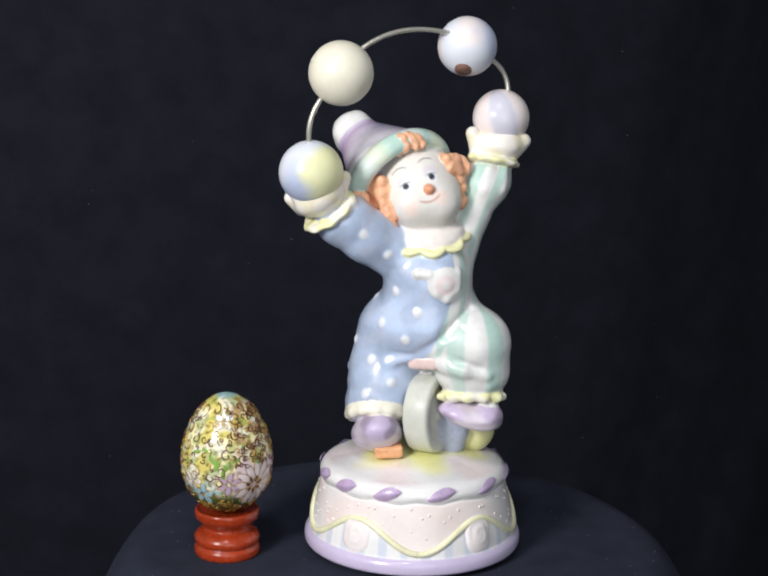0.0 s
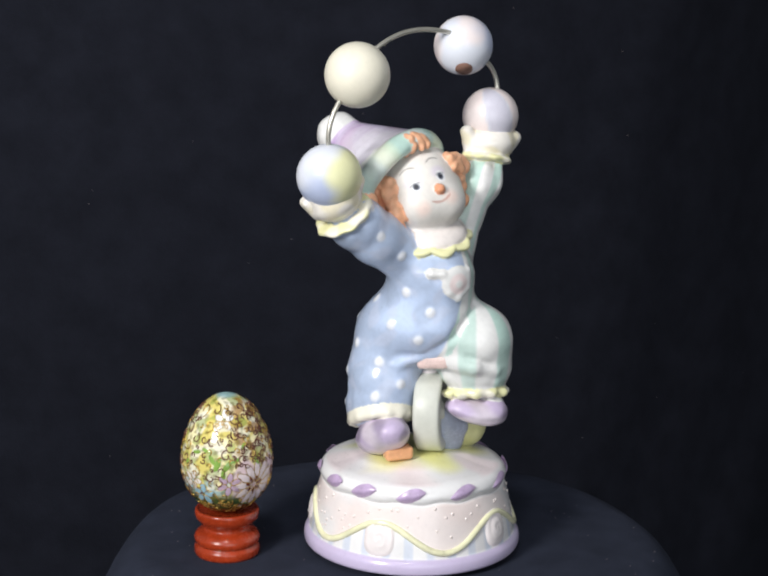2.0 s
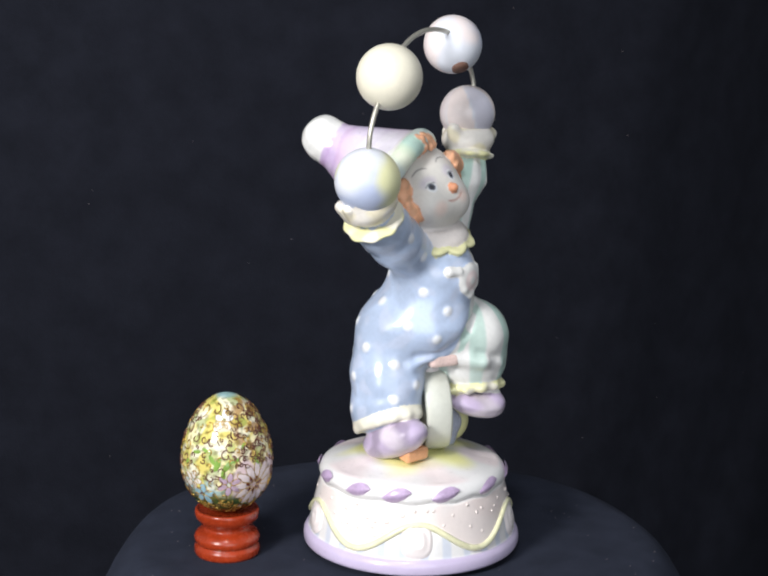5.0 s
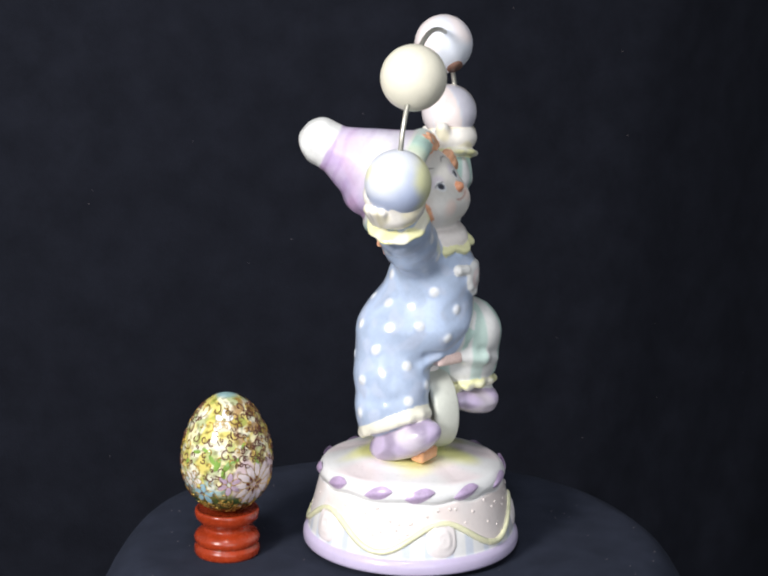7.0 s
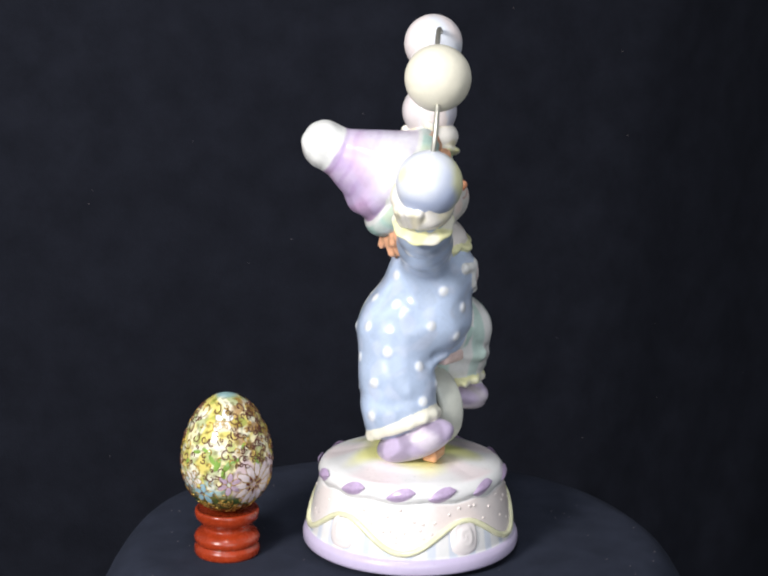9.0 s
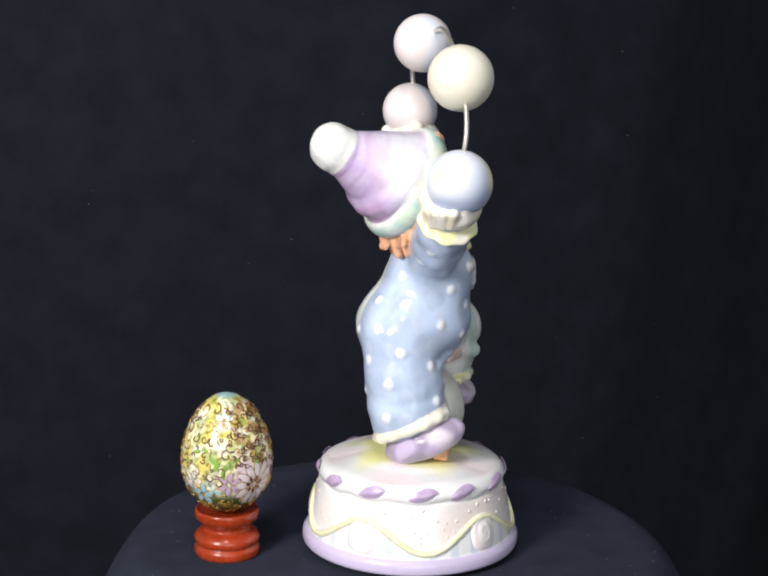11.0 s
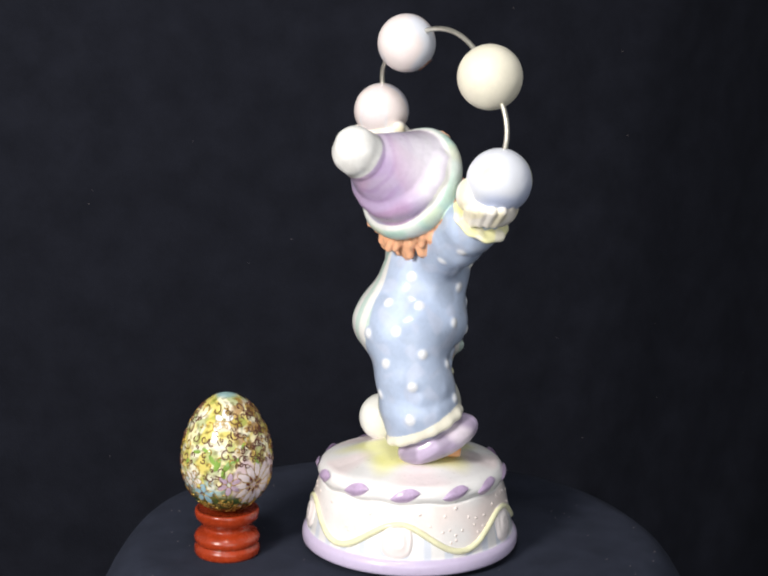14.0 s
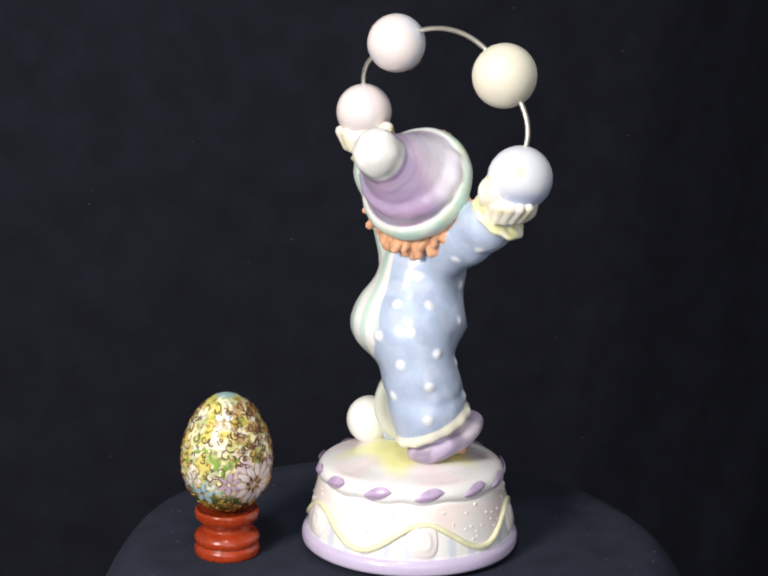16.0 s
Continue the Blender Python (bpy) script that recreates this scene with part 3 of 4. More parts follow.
def build_juggling():
    def bead(centre, radius, colors, mat, label):
        prof = [(max(radius * math.sin(math.pi * k / 40), 0.05), -radius * math.cos(math.pi * k / 40)) for k in range(41)]
        mesh = lathe(prof, 64)
        p = coords(mesh) * 1000
        if colors is not None:
            paint(mesh, colors(p))
        ob = link_mesh("ball", mesh, mat, figurine, label)
        ob.location = centre / 1000
        return ob

    white, blue, lemon = np.array(srgb(219, 223, 234)), np.array(srgb(174, 186, 217)), np.array(srgb(234, 232, 168))
    pink = np.array(srgb(236, 224, 223))

    def paint_a(p):
        c = mix(white, blue, step(-0.075 * p[:, 2] - 0.02 * p[:, 1] + 0.7 * blotch(p, 6.5, 2.0), 0.15, 0.9) * 0.9)
        c = mix(c, lemon, step(p[:, 0] - 0.35 * np.abs(p[:, 2] - 1) - 0.55 * p[:, 1] + 4 * blotch(p, 3.5, 3.0), 2.0, 9) * 0.8)
        dab = np.linalg.norm(p - np.array((-9.8, 5.4, 4.5)), axis=1)
        return mix(c, lemon, (1 - step(dab, 1.5, 4.5)) * 0.6)

    def paint_c(p):
        c = mix(white, pink, step(blotch(p, 8, 1.0), 0.3, 0.6) * 0.9)
        return mix(c, blue, step(p[:, 0] * 0.8 + p[:, 2] * 0.4 + 3 * blotch(p, 4, 2.0), 5, 11) * 0.7)

    def paint_d(p):
        g = np.arctan2(p[:, 0] + 0.25 * p[:, 2], -p[:, 1])
        c = mix(pink, blue, step(np.cos(3 * g - 0.3), -0.1, 0.25) * (0.25 + 0.75 * step(-p[:, 1] + 0.5 * p[:, 0], -3, 4)) * 0.5)
        seam = np.exp(-((np.cos(3 * g - 0.3) - 0.1) / 0.12) ** 2)
        return mix(c, white, seam * 0.7)

    bead(BALL_A, 12.5, paint_a, BEAD, "white and pale blue ball with a lemon patch")
    bead(BALL_B, 12.5, None, BISQUE, "plain cream ball threaded on the wire")
    ball = bead(BALL_C, 11.8, paint_c, BEAD, "white and pale pink ball with a drilled hole")
    bead(BALL_D, 11.5, paint_d, PORCELAIN, "pink and pale blue striped ball")
    # drilled hole: a brown disc on the surface whose colour imitates the dark recess
    d = Vector((-0.14, -0.64, -0.76)).normalized()
    bm = bmesh.new()
    bmesh.ops.create_cone(bm, cap_ends=True, segments=24, radius1=0.0034, radius2=0.0034, depth=0.0014)
    hole = part("hole_disc", bm, BROWN, ball, "brown disc in place of a dark drilled hole")
    hole.matrix_basis = Matrix.Translation(d * 0.01125) @ d.to_track_quat("Z", "Y").to_matrix().to_4x4()

    def wire(a, c, b):
        pts = [((1 - t) ** 2 * a + 2 * t * (1 - t) * c + t * t * b) / 1000 for t in [k / 24 for k in range(25)]]
        link_mesh("wire", grid_mesh("wire", *tube(pts, 0.00098, 10)), WIRE, figurine, "bent steel wire")

    wire(BALL_A + Vector((-0.3, -1.7, 11.5)), Vector((-40.8, -32.6, 181)), BALL_B + Vector((-7.3, -3.6, -9.0)))
    wire(BALL_B + Vector((7.2, 4.2, 8.6)), Vector((-6, -15, 217.6)), BALL_C + Vector((-7.0, -7.0, 5.4)))
    wire(BALL_C + Vector((8.5, 5.6, -5.0)), Vector((36.5, 10.6, 197)), BALL_D + Vector((2.8, -0.6, 10.6)))


NOSE, EYE_R, EYE_L = (5.6, -19.6, 152.6), (-3.6, -17.8, 153.2), (6.4, -15.4, 156.6)
HAT_AT, HAT_AXIS = Vector((-7.5, 2.0, 154.5)), Vector((-0.55, 0.66, 0.51)).normalized()


def build_statue():
    """The juggler, one skin of porcelain."""
    clay = Clay((-56, -46, 37), (54, 42, 186), 0.55)
    # trunk
    clay.egg("torso", (4.2, 0.9, 94.8), (23.4, 23.2, 17.0), melt=3)
    clay.limb("torso", (4.0, -2.0, 100), (4.5, -6.3, 116.5), 19.6, 17.4, melt=6)
    clay.limb("torso", (4.8, -6.4, 117), (5, -4.2, 130), 15.7, 9, melt=4)
    # standing leg in blue
    clay.limb("blue", (-7.6, 2.4, 91), (-12.2, 1.0, 76), 16.2, 14.4, melt=5)
    clay.limb("blue", (-12.2, 1.0, 76), (-13.8, -1.0, 64), 14.3, 13.2, melt=3)
    clay.egg("blue", (-13.8, -1.2, 64), (13.3, 15.4, 11), melt=3)
    clay.egg("blue", (-12.8, -3.4, 72), (12.6, 12.9, 11), melt=4)
    clay.egg("blue", (-14.0, -2.4, 60), (13.0, 15.0, 8.6), (-22, 0, 0), melt=3)
    clay.band("cuff", (-14.2, -4.0, 56.8), (0.02, 0.40, 0.91), 14.8, 2.1, 2.3, squash=0.80, side=(0, -1, 0.4), waves=13, depth=0.24)
    clay.egg("shoe", (-14.0, -9.5, 50.6), (10.6, 17.6, 7.6), (-23, 0, 6), melt=1.2)
    clay.groove((-24, -14, 47), (-15, -26, 42.5), 0.5, 1.2)
    clay.groove((-15, -26, 42.5), (-4.5, -18, 46.5), 0.5, 1.2)
    for a, b in (((-10, -13.8, 81.0), (-2, -15.8, 84)), ((-24, -8, 66), (-17, -14.6, 67.5)), ((-25.5, -1, 71), (-21.5, -9.5, 73))):
        clay.limb("fold", a, b, 0.7, 0.7, melt=4)
    # raised leg in stripes
    clay.limb("leg", (9, -2, 92), (22.5, -6.5, 88.5), 15, 14.2, melt=4)
    clay.egg("leg", (23.6, -8.0, 87.8), (15.9, 15.2, 14.2), melt=4)
    clay.egg("leg", (23.8, -9.0, 77), (15.2, 11.5, 12.0), melt=4)
    clay.limb("fold", (11, -17, 82), (20, -21.5, 80), 2.4, 2.4, melt=4)
    clay.band("frill", (22.8, -10.8, 67.2), (0.0, 0.12, 1), 10.6, 3.2, 2.0, squash=0.64, side=(1, 0, 0), waves=11, depth=0.75)
    clay.egg("sock", (28.8, -12, 63.4), (4.3, 4.3, 4.3), melt=1)
    clay.egg("shoe", (21.8, -12.4, 59.2), (12.8, 8.4, 5.0), (8, 15, 0), melt=1.2)
    clay.egg("shoe", (27.4, -12.8, 58.9), (7.6, 7.2, 5.4), melt=2)
    clay.groove((10, -19.5, 60.5), (20, -21.5, 57), 0.6, 1.0)
    clay.groove((20, -21.5, 57), (33, -19, 55.5), 0.6, 1.0)
    # sleeves
    clay.limb("blue", (-3, -8, 121), (-19.5, -16.0, 133.8), 9.8, 10.3, melt=3)
    clay.limb("blue", (-19.5, -16.0, 133.8), (-30, -21.5, 141.2), 10.3, 9.6, melt=3)
    clay.band("frill", (-33.6, -23.0, 144.4), (-0.52, -0.36, 0.78), 8.6, 3.2, 1.5, waves=9, depth=0.32)
    clay.egg("glove", (-37.4, -26.2, 151.4), (11.0, 10.8, 7.8), (10, -25, 0), melt=1.5)
    clay.egg("glove", (-38.5, -17.4, 155.4), (6.4, 4.6, 6.4), (15, 0, 0), melt=2)
    clay.limb("glove", (-46.2, -32, 154), (-42, -31.3, 148.6), 2.8, 3.2, melt=1.5)
    clay.limb("glove", (-27.5, -22.0, 157.5), (-31, -23.5, 150), 3.0, 3.6, melt=1.5)
    for k in range(5):
        g = radians(116 + 19 * k)
        clay.limb("glove", (-38.0 + 10.6 * math.cos(g), -26.8 + 10.6 * math.sin(g), 150.4), (-35.8 + 8.4 * math.cos(g), -25.0 + 8.4 * math.sin(g), 145.4), 2.1, 2.2, melt=0.7)
    clay.egg("blue", (-27.0, -19.6, 140.6), (10.6, 10.2, 8.4), (0, -40, 30), melt=3)
    clay.limb("arm", (13, -0.6, 122), (20.6, 3.4, 138), 10.4, 7.8, melt=3)
    clay.limb("arm", (20.6, 3.4, 138), (28.4, 6.8, 154), 7.8, 9.0, melt=3)
    clay.egg("arm", (27.0, 5.2, 150.5), (10.0, 9.4, 8.8), melt=3)
    for k in range(5):
        g = radians(-150 + 55 * k)
        clay.limb("arm", (29.6 + 7.4 * math.cos(g), 6.2 + 7.4 * math.sin(g), 157.5), (27.6 + 8.6 * math.cos(g), 5.2 + 8.2 * math.sin(g), 150), 1.0, 0.9, melt=3)
    clay.band("frill", (30.8, 6.2, 160.6), (0.16, 0.18, 0.97), 7.8, 2.8, 1.4, waves=9, depth=0.3)
    clay.egg("glove", (32.6, 8.2, 167.2), (11.2, 10.8, 7.2), melt=1.5)
    clay.limb("glove", (43.0, 7.2, 168.4), (37, 6.2, 163.6), 2.9, 4.0, melt=2)
    clay.limb("glove", (22.5, 4, 172), (25, 4.5, 165), 2.7, 3.8, melt=2)
    for k in range(3):
        g = radians(40 + 35 * k)
        clay.limb("glove", (33.6 + 10.2 * math.cos(g), 9.6 + 10.2 * math.sin(g), 169.4), (33 + 8 * math.cos(g), 9 + 8 * math.sin(g), 163.6), 2.4, 2.6, melt=0.8)
    # collar with scallops
    clay.egg("collar", (4.6, -6.8, 134.0), (14.4, 14.4, 5.4), (20, 0, 0), melt=1.2)
    clay.band("hem", (4.6, -7.4, 132.2), (0.0, -0.34, 0.94), 13.9, 2.2, 1.4, squash=0.98, waves=9, depth=1.05, melt=0.8)
    # heart pocket
    for a, b in (((5.6, -23.0, 119.2), (16.4, -18.6, 119.4)), ((5.6, -23.0, 119.2), (8.4, -22.6, 112.0)), ((16.4, -18.6, 119.4), (16.0, -18.8, 112.6)),
                 ((8.4, -22.6, 112.0), (12.4, -21.0, 109.2)), ((16.0, -18.8, 112.6), (12.4, -21.0, 109.2))):
        clay.limb("pocket", a, b, 1.5, 1.5, melt=1.2)
    clay.egg("pocket", (11.6, -20.6, 115.0), (7.0, 2.7, 6.6), (8, 0, 22), melt=1.2)
    clay.egg("pocket", (12.2, -22.3, 114.8), (3.2, 1.2, 3.0), (8, 0, 22), melt=0.5)
    clay.limb("pocket", (1.2, -23.0, 119.6), (5.6, -23.0, 119.0), 2.2, 1.9, melt=0.7)
    clay.limb("fold", (20.5, -20.6, 79.6), (29.5, -18.8, 77.4), 1.4, 1.2, melt=3)
    clay.limb("fold", (30.2, -17.0, 72.6), (35.0, -9.0, 75.0), 1.0, 1.0, melt=3)
    # creases: trunk to raised thigh, crotch, trouser leg
    clay.groove((21, -13, 104), (13, -20, 95), 1.5, 2.2)
    clay.groove((13, -20, 95), (3, -21, 86.5), 1.5, 2.2)
    clay.groove((-8.5, -16, 85.6), (1, -18.5, 86), 0.9, 1.8)
    clay.groove((18, -22, 84), (27, -21.5, 81), 0.8, 1.8)
    # head
    clay.egg("skin", (2.8, -6.0, 147.0), (15.0, 14.6, 14.4), melt=2)
    clay.egg("skin", (0.8, -1.6, 153), (15.6, 15.4, 15.5), melt=4)
    clay.egg("skin", (10.4, -12.8, 146.0), (6.0, 5.8, 5.8), melt=5)
    clay.egg("skin", (-1.2, -16.2, 145.4), (6.2, 4.8, 5.6), melt=5)
    clay.egg("nose", NOSE, (2.1, 2.0, 2.0), melt=0.8)
    # hat with a twisting fold, rolled brim and pompom
    e1 = HAT_AXIS.cross(Vector((0, 0, 1))).normalized()
    e2 = e1.cross(HAT_AXIS).normalized()
    tip = POMPOM - HAT_AXIS * 6
    clay.limb("hat", HAT_AT + HAT_AXIS * 0.5, tip, 21.8, 9.8, melt=1.2, flat=True)
    coil = [HAT_AT + HAT_AXIS * (3 + 1.5 * k) + (e1 * math.cos(2.6 + 0.42 * k) + e2 * math.sin(2.6 + 0.42 * k)) * (18.4 - 0.78 * k) for k in range(10)]
    for a, b in zip(coil, coil[1:]):
        clay.limb("hat", a, b, 2.9, 2.9, melt=4.5)
    clay.band("brim", HAT_AT - HAT_AXIS * 1.0, HAT_AXIS, 20.0, 3.7, 4.6, melt=0.8)
    clay.egg("pompom", POMPOM, (8.2, 8.2, 8.8), melt=1.0)
    for k in range(22):
        g, u = 2.4 * k, -1 + 2 * (k + 0.5) / 22
        w = math.sqrt(1 - u * u)
        clay.egg("pompom", POMPOM + Vector((w * math.cos(g), w * math.sin(g), u)) * 5.2, (4.1, 4.1, 4.1), melt=2.2)
    # curls of hair: round the nape, beside the face, over the forehead
    nape = HAT_AT - HAT_AXIS * 7.0
    curl = random.Random(5)
    for k in range(21):
        g = radians(-172 + 10.0 * k)
        ray = e1 * math.cos(g) + e2 * math.sin(g)
        c = nape + ray * (20.4 + curl.uniform(-0.7, 0.7)) + HAT_AXIS * curl.uniform(-1.2, 1.2)
        sway = Vector((curl.uniform(-0.9, 0.9), curl.uniform(-0.9, 0.9), 0))
        clay.limb("hair", c, c + ray * 1.5 + sway + Vector((0.4, 0.2, -4.8)) - HAT_AXIS * 1.8, 2.5, curl.uniform(1.6, 2.2), melt=0.7)
        c = c + ray * 1.6 + HAT_AXIS * curl.uniform(0, 2)
        clay.limb("hair", c, c + ray * 1.2 - sway + Vector((1.6, 0.6, -2.8)), 1.9, curl.uniform(1.1, 1.9), melt=0.6)
    for x, y, z, r in ((-13.0, -11.0, 153.0, 3.8), (-13.4, -12.0, 148.5, 3.6), (-10.8, -14.0, 144, 3.5), (-10.6, -14.0, 139.4, 3.1), (-17.0, -9.5, 154.5, 2.6),
                       (-9.2, -14.0, 136.0, 2.6), (-16.5, -8.5, 149.5, 3.2), (-17.0, -7.5, 145.5, 3.0), (-14.5, -9.0, 141.5, 3.0), (15.2, -6, 161.0, 3.7), (15.6, -3.0, 157.0, 4.2), (16.8, -3.5, 152.0, 3.5), (17.0, -6.0, 147.0, 3.4),
                       (12.6, -8.2, 162.0, 2.8), (18.8, -2.5, 160.4, 3.0),
                       (-7.8, -11.6, 168.4, 2.5), (-4.8, -11.8, 170.0, 2.9), (-1.2, -10.6, 170.8, 2.7), (1.6, -9.2, 170.6, 2.1)):
        tilt = (37 * x) % 80 - 40, (53 * z) % 80 - 40, 0
        clay.egg("hair", (x, y, z), (r * 0.75, r * 0.85, r * 1.3), tilt, melt=0.5)
        clay.egg("hair", (x + 1.3, y - 0.9, z - 1.8), (r * 0.6, r * 0.6, r * 0.95), (tilt[1], tilt[0], 0), melt=0.5)
        clay.egg("hair", (x - 1.5, y - 0.4, z + 1.6), (r * 0.55, r * 0.6, r * 0.85), (-tilt[0], tilt[1], 0), melt=0.5)
    # white spots
    spots = [(-8.9, -19.2, 111.5), (1.2, -23.4, 103.7), (-13.2, -16.1, 98.5), (-17.1, -13.0, 82.6), (-23.5, -2.0, 88.5), (-26.5, 2.1, 76.2),
             (-26.9, 2.9, 62.6), (-21.4, 8.3, 97.4)]
    spots += [(-16.8, -1.6, 106.7), (-12.6, 10.8, 107.2), (-20.1, 11.5, 84.2), (-17.5, 13.3, 71.1), (-18.6, -14.8, 68.6), (-12.6, 19.0, 94.6),
              (-11.7, 1.3, 117.0), (-19.8, -27.3, 136.1), (-10.7, -21.8, 127.1), (-8.7, -16.4, 73.6), (-22.7, -27.6, 147.8),
              (-32.9, -15.8, 130.9), (-25.3, -8.4, 125.1), (-3.0, -22.5, 92.5)]
    for i, p in enumerate(spots):
        p = np.array(p, np.float32)
        for _ in range(2):
            a, b, c = np.round((p - clay.low) / clay.step).astype(int)
            f = clay.field
            n = np.array((f[a + 1, b, c] - f[a - 1, b, c], f[a, b + 1, c] - f[a, b - 1, c], f[a, b, c + 1] - f[a, b, c - 1]))
            n = n / max(np.linalg.norm(n), 1e-6)
            p = p - n * min(max(float(f[a, b, c]), -3), 3)
        spots[i] = p
        clay.egg("blue", p - n * 1.95, (2.5, 2.45, 2.45), melt=1.1)
    ripple = [clay.low[i] + np.arange(clay.n[i], dtype=np.float32) * clay.step for i in range(3)]
    for wave, high in ((0.42, 0.08), (1.0, 0.02)):
        a, b, c = (np.sin(r * wave + o) for r, o in zip(ripple, (0.3, 1.9, 4.1)))
        a2, b2, c2 = (np.cos(r * wave * 0.77 + o) for r, o in zip(ripple, (2.3, 0.9, 1.1)))
        clay.field += high * (a[:, None, None] * b2[None, :, None] + b[None, :, None] * c2[None, None, :] + c[None, None, :] * a2[:, None, None])
    mesh, pts = clay.mesh("juggler_statue")
    who = clay.owners(pts)
    # legs and shoes shifted sideways so that their outlines fit the camera's view
    shifted = pts.copy()
    shifted[:, 0] -= 1.4 * (1 - step(pts[:, 2], 90, 114)) + 1.3 * (1 - step(pts[:, 2], 52, 76)) * (1 - step(pts[:, 0], -3, 8))
    shifted[:, 0] += 1.2 * (1 - step(pts[:, 2], 58, 74)) * step(pts[:, 0], 4, 12)
    mesh.vertices.foreach_set("co", (shifted / 1000).astype(np.float32).ravel())

    white, blue = np.array(srgb(231, 231, 230)), np.array(srgb(173, 188, 214))
    mint, skin = np.array(srgb(184, 213, 204)), np.array(srgb(227, 223, 218))
    lilac, lemon = np.array(srgb(191, 170, 207)), np.array(srgb(234, 232, 182))
    rust, cream = np.array(srgb(237, 179, 142)), np.array(srgb(238, 234, 218))
    pink, shoe = np.array(srgb(240, 222, 222)), np.array(srgb(198, 182, 212))
    n = len(pts)
    x, y, z = pts.T
    col = np.tile(white, (n, 1))
    shade = blotch(pts, 9, 2.0)
    bluec = mix(blue, blue * 1.25, step(shade, 0.4, 0.8))
    bluec = mix(bluec, blue * 0.8, step(blotch(pts, 4.5, 7.0), 0.5, 0.85) * 0.45)
    bluec = mix(bluec, np.array(srgb(196, 202, 222)), step(blotch(pts, 3.0, 11.0), 0.55, 0.85) * 0.4)
    for s in spots:
        d = np.linalg.norm(pts - np.array(s), axis=1)
        bluec = mix(bluec, np.array(srgb(226, 229, 236)), 1 - step(d, 1.3, 2.7))

    def stripes(phase):
        return mix(white, mint, step(np.cos(phase) + 0.3 * (shade - 0.5), -0.05, 0.5) * (0.6 + 0.4 * shade))

    torso_stripe = stripes((x * 0.857 + y * 0.514 - 2) * 0.72 + 1.75)
    side = step(x - (2.0 - 0.6 * y + np.where(z > 107, 0.12 * (z - 105), 0.24 + 0.34 * (z - 107))), -0.5, 0.5)
    body = mix(np.zeros(3), np.ones(3), side)
    sel = who == "torso"
    col[sel] = (bluec * (1 - body) + torso_stripe * body)[sel]
    sel = (who == "blue") | ((who == "fold") & (x < 5))
    col[sel] = bluec[sel]
    sel = (who == "leg") | ((who == "fold") & (x >= 5))
    col[sel] = stripes(np.arctan2(y + 4, x - 23) * 7 + 0.6)[sel]
    sel = who == "arm"
    col[sel] = stripes(np.arctan2(y - 2.5 - 0.25 * (z - 139), x - 24.5 - 0.4 * (z - 139)) * 6 + 1.0)[sel]
    col[who == "cuff"] = cream
    col[who == "frill"] = mix(cream, lemon, step(blotch(pts, 3, 1.5), 0.25, 0.6))[who == "frill"]
    col[who == "shoe"] = mix(mix(shoe, shoe * 0.62, step(blotch(pts, 4, 5.0), 0.4, 0.8)), np.array(srgb(230, 220, 230)), step(blotch(pts, 7, 9.0), 0.4, 0.8) * 0.7)[who == "shoe"]
    col[who == "glove"] = mix(np.array(srgb(238, 233, 226)), np.array(srgb(230, 221, 188)), step(blotch(pts, 3.2, 5.0), 0.4, 0.75) * 0.7)[who == "glove"]
    col[who == "collar"] = np.array(srgb(234, 226, 222))
    col[who == "hem"] = lemon
    heart = np.linalg.norm(pts - np.array((12.2, -23.2, 114.8)), axis=1)
    col[who == "pocket"] = mix(white, np.array(srgb(236, 221, 220)), step(heart, 1.0, 2.2) * (1 - step(heart, 3.6, 4.8)))[who == "pocket"]
    col[who == "nose"] = np.array(srgb(224, 156, 120))
    col[who == "hair"] = mix(rust, rust * 0.78, step(blotch(pts, 1.6, 3.0), 0.45, 0.85))[who == "hair"]
    q = pts - np.array(HAT_AT)
    along = q @ np.array(HAT_AXIS)
    g = np.arctan2(q @ np.array(e2), q @ np.array(e1))
    hat = mix(lilac, np.array(srgb(232, 226, 236)), np.maximum(step(np.cos(g - 2.2), 0.4, 1.0), 0.55 * step(np.sin(2 * g - along * 0.3 + 0.5), 0.3, 0.95)) * 0.32)
    hat = mix(hat, np.array(srgb(174, 142, 192)), step(np.sin(along * 1.1 + 1.4 * np.sin(2 * g) + 2.5 * blotch(pts, 5, 13.0)), 0.2, 0.95) * 0.4)
    hat = mix(hat, np.array(srgb(196, 194, 222)), step(blotch(pts, 11, 4.0), 0.45, 0.8) * 0.6)
    hat = mix(hat, np.array(srgb(198, 160, 194)), step(blotch(pts, 7, 8.0), 0.5, 0.85) * 0.5)
    # front and top whitened: the light falling on the hat is put into its colour
    hat = mix(hat, np.array(srgb(232, 231, 238)), step(-0.38 * q[:, 0] - 0.84 * q[:, 1] + 0.38 * q[:, 2], 3, 15) * 0.7)
    col[who == "hat"] = hat[who == "hat"]
    brim = mix(mint, white, step(np.sin(5 * g + 1.3 * np.sin(3 * g)), -0.4, 0.9) * 0.55)
    brim = mix(brim, np.array(srgb(232, 232, 196)), step(np.sin(5 * g + 2.0), 0.3, 0.95) * 0.4)
    brim = mix(brim, white, step(along, 2.2, 3.2))
    col[who == "brim"] = brim[who == "brim"]

    far = np.linalg.norm(pts - np.array(POMPOM), axis=1)
    sel = (who == "hat") | (who == "pompom")
    col[sel] = mix(hat, white, 1 - step(far, 10.1, 10.7))[sel]

    # the painted face
    ax = Vector(EYE_L) - Vector(EYE_R)
    ax.normalize()
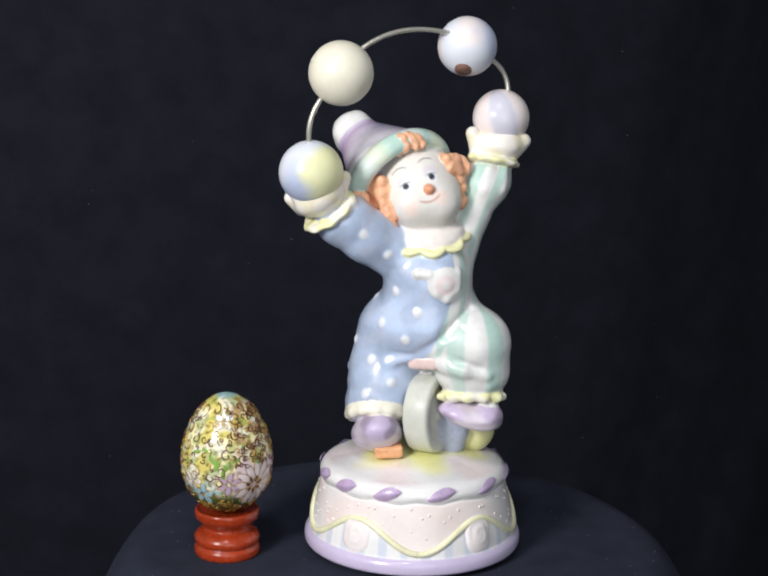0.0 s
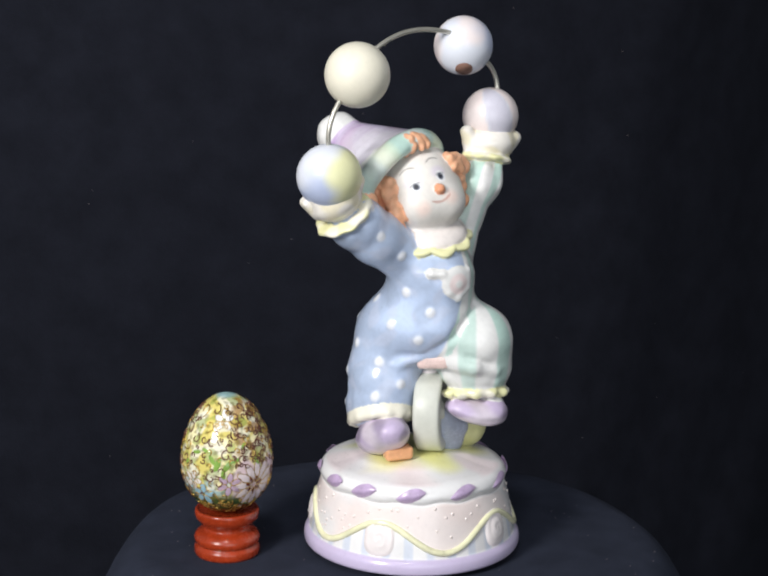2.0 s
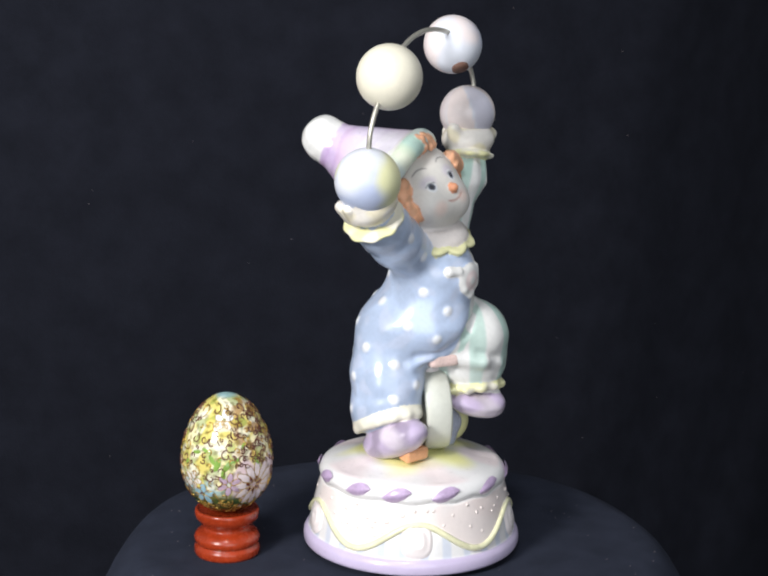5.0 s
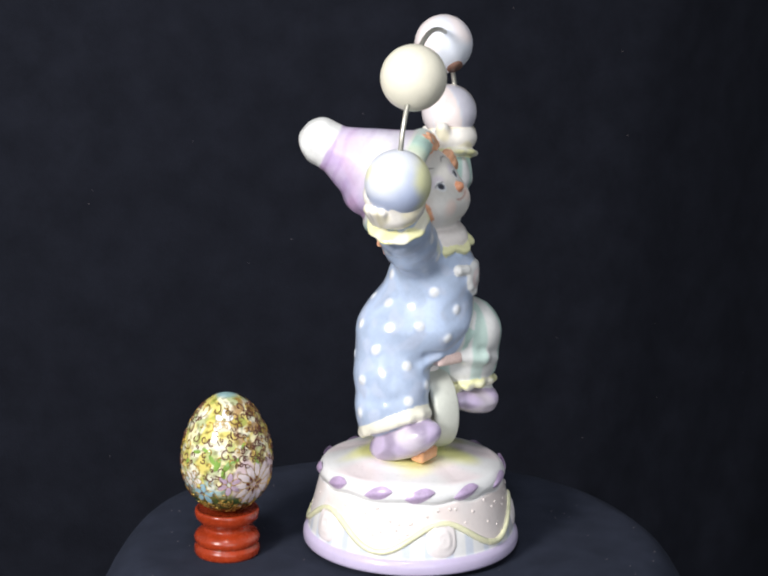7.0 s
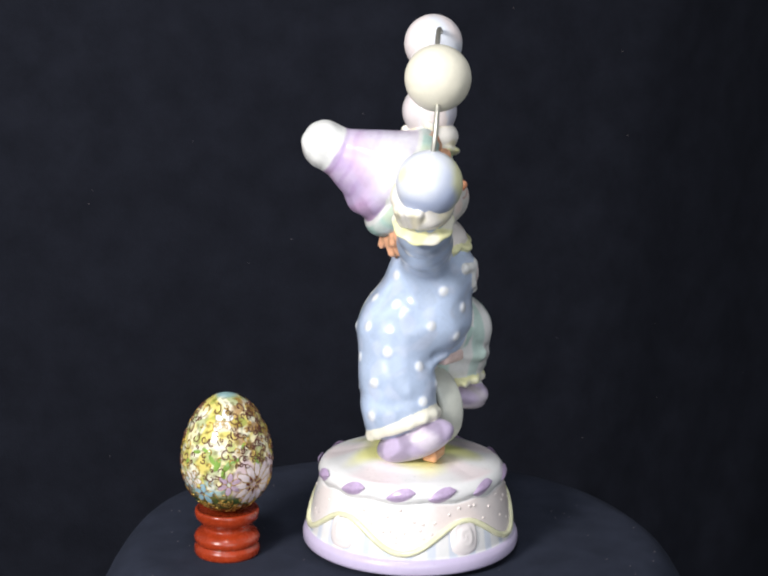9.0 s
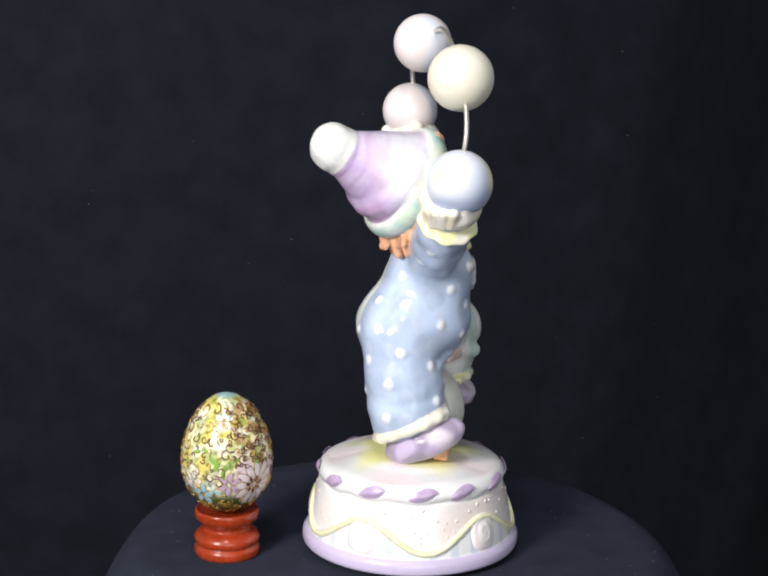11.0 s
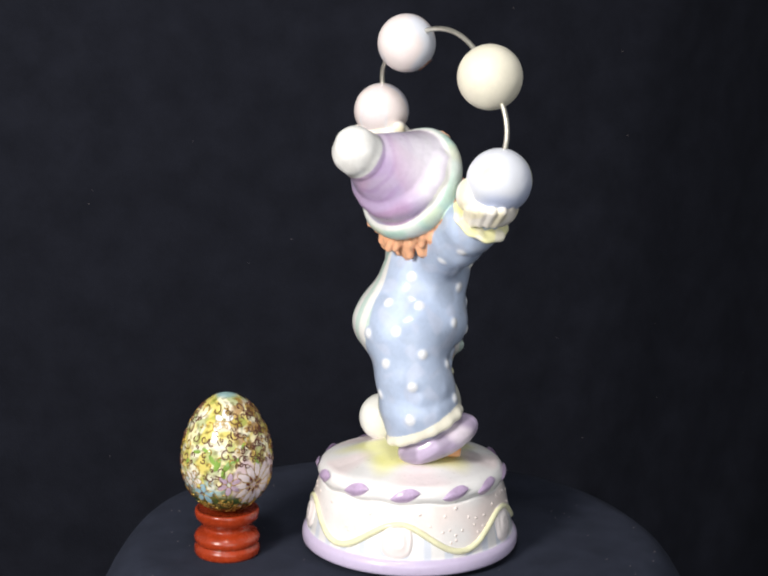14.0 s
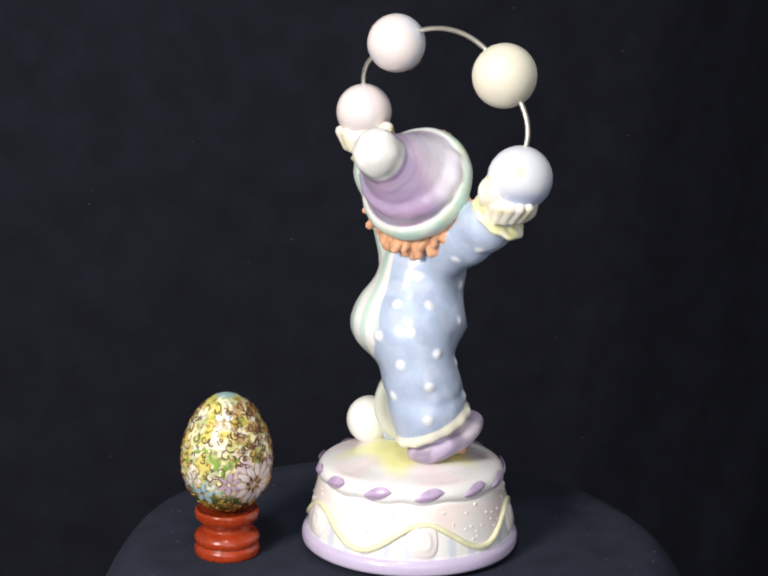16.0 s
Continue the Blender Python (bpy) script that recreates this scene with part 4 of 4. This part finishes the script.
    out = Vector((0.22, -0.86, 0.44))
    out = (out - ax * out.dot(ax)).normalized()
    up = out.cross(ax).normalized()
    if up.z < 0:
        up = -up
    rel = pts - np.array(NOSE)
    s, t = rel @ np.array(ax), rel @ np.array(up)
    face = who == "skin"
    fc = np.tile(skin, (n, 1))
    dark, blush = np.array(srgb(64, 66, 80)), np.array(srgb(238, 208, 196))
    for eye in (EYE_R, EYE_L):
        es, et = (Vector(eye) - Vector(NOSE)).dot(ax), (Vector(eye) - Vector(NOSE)).dot(up)
        d = np.hypot(s - es, (t - et) * 0.9)
        fc = mix(fc, np.array(srgb(212, 202, 220)), (1 - step(np.hypot((s - es) * 0.8, t - et - 2.2), 1.2, 3.6)) * 0.6)
        fc = mix(fc, np.array(srgb(238, 238, 240)), 1 - step(np.hypot(s - es, (t - et) * 0.8), 1.7, 2.2))
        fc = mix(fc, np.array(srgb(112, 120, 138)), 1 - step(d, 1.1, 1.5))
        fc = mix(fc, dark * 0.5, 1 - step(d, 0.75, 1.15))
        lid = np.abs(t - et - 1.5 + 0.16 * (s - es) ** 2)
        fc = mix(fc, dark, (1 - step(lid, 0.1, 0.5)) * (1 - step(np.abs(s - es), 1.7, 2.3)) * 0.65)
        brow = np.abs(t - et - 8.4 + 0.13 * (s - es) ** 2)
        fc = mix(fc, np.array(srgb(112, 104, 104)), (1 - step(brow, 0.1, 0.5)) * (1 - step(np.abs(s - es), 2.4, 3.4)) * 0.75)
        d = np.hypot(s - es * 1.15, t + 4.5)
        fc = mix(fc, blush, (1 - step(d, 1.0, 4.5)) * 0.6)
    mouth = np.abs(t + 4.7 - 0.08 * (s + 0.9) ** 2)
    fc = mix(fc, np.array(srgb(176, 106, 86)), (1 - step(mouth, 0.1, 0.6)) * (1 - step(np.abs(s + 0.9), 3.6, 4.8)) * 0.75)
    col[face] = fc[face]
    # uneven brushed glaze
    brushed = step(blotch(pts + 1.2 * np.sin(pts[:, [1, 2, 0]] * 0.9), 0.9, 4.0), 0.35, 0.8)
    col = col * (1.02 - 0.03 * brushed)[:, None]
    paint(mesh, col)
    matt = np.isin(who, ("skin", "hair"))
    corner = np.empty(len(mesh.loops), np.int32)
    mesh.loops.foreach_get("vertex_index", corner)
    mesh.polygons.foreach_set("material_index", matt[corner[::4]].astype(np.int32))
    ob = link_mesh("juggler_statue", mesh, PORCELAIN, figurine, "glossy porcelain juggler in a blue spotted and mint striped suit")
    mesh.materials.append(BISQUE_SKIN)


build_pedestal()
for ob in list(figurine.children):
    ob.location = (0.0003, 0.0006, 0)
lower = set(figurine.children)
build_unicycle()
for ob in figurine.children:
    if ob not in lower:
        ob.location.x -= 0.0019
build_juggling()
build_statue()
for ob in figurine.children:
    if ob not in lower:
        ob.matrix_basis = FIGURE_FIT @ ob.matrix_basis


def motions():
    """The figurine turns steadily on its foot."""
    turns = ((0.0, -3.86), (2.0, 10.56), (4.0, 24.86), (6.5, 42.49), (9.0, 59.79), (11.5, 76.69), (14.0, 93.83), (16.0, 108.04))
    walk(figurine, [(t, pose(0, 0, 0, 0, 0, a)) for t, a in turns])


motions()
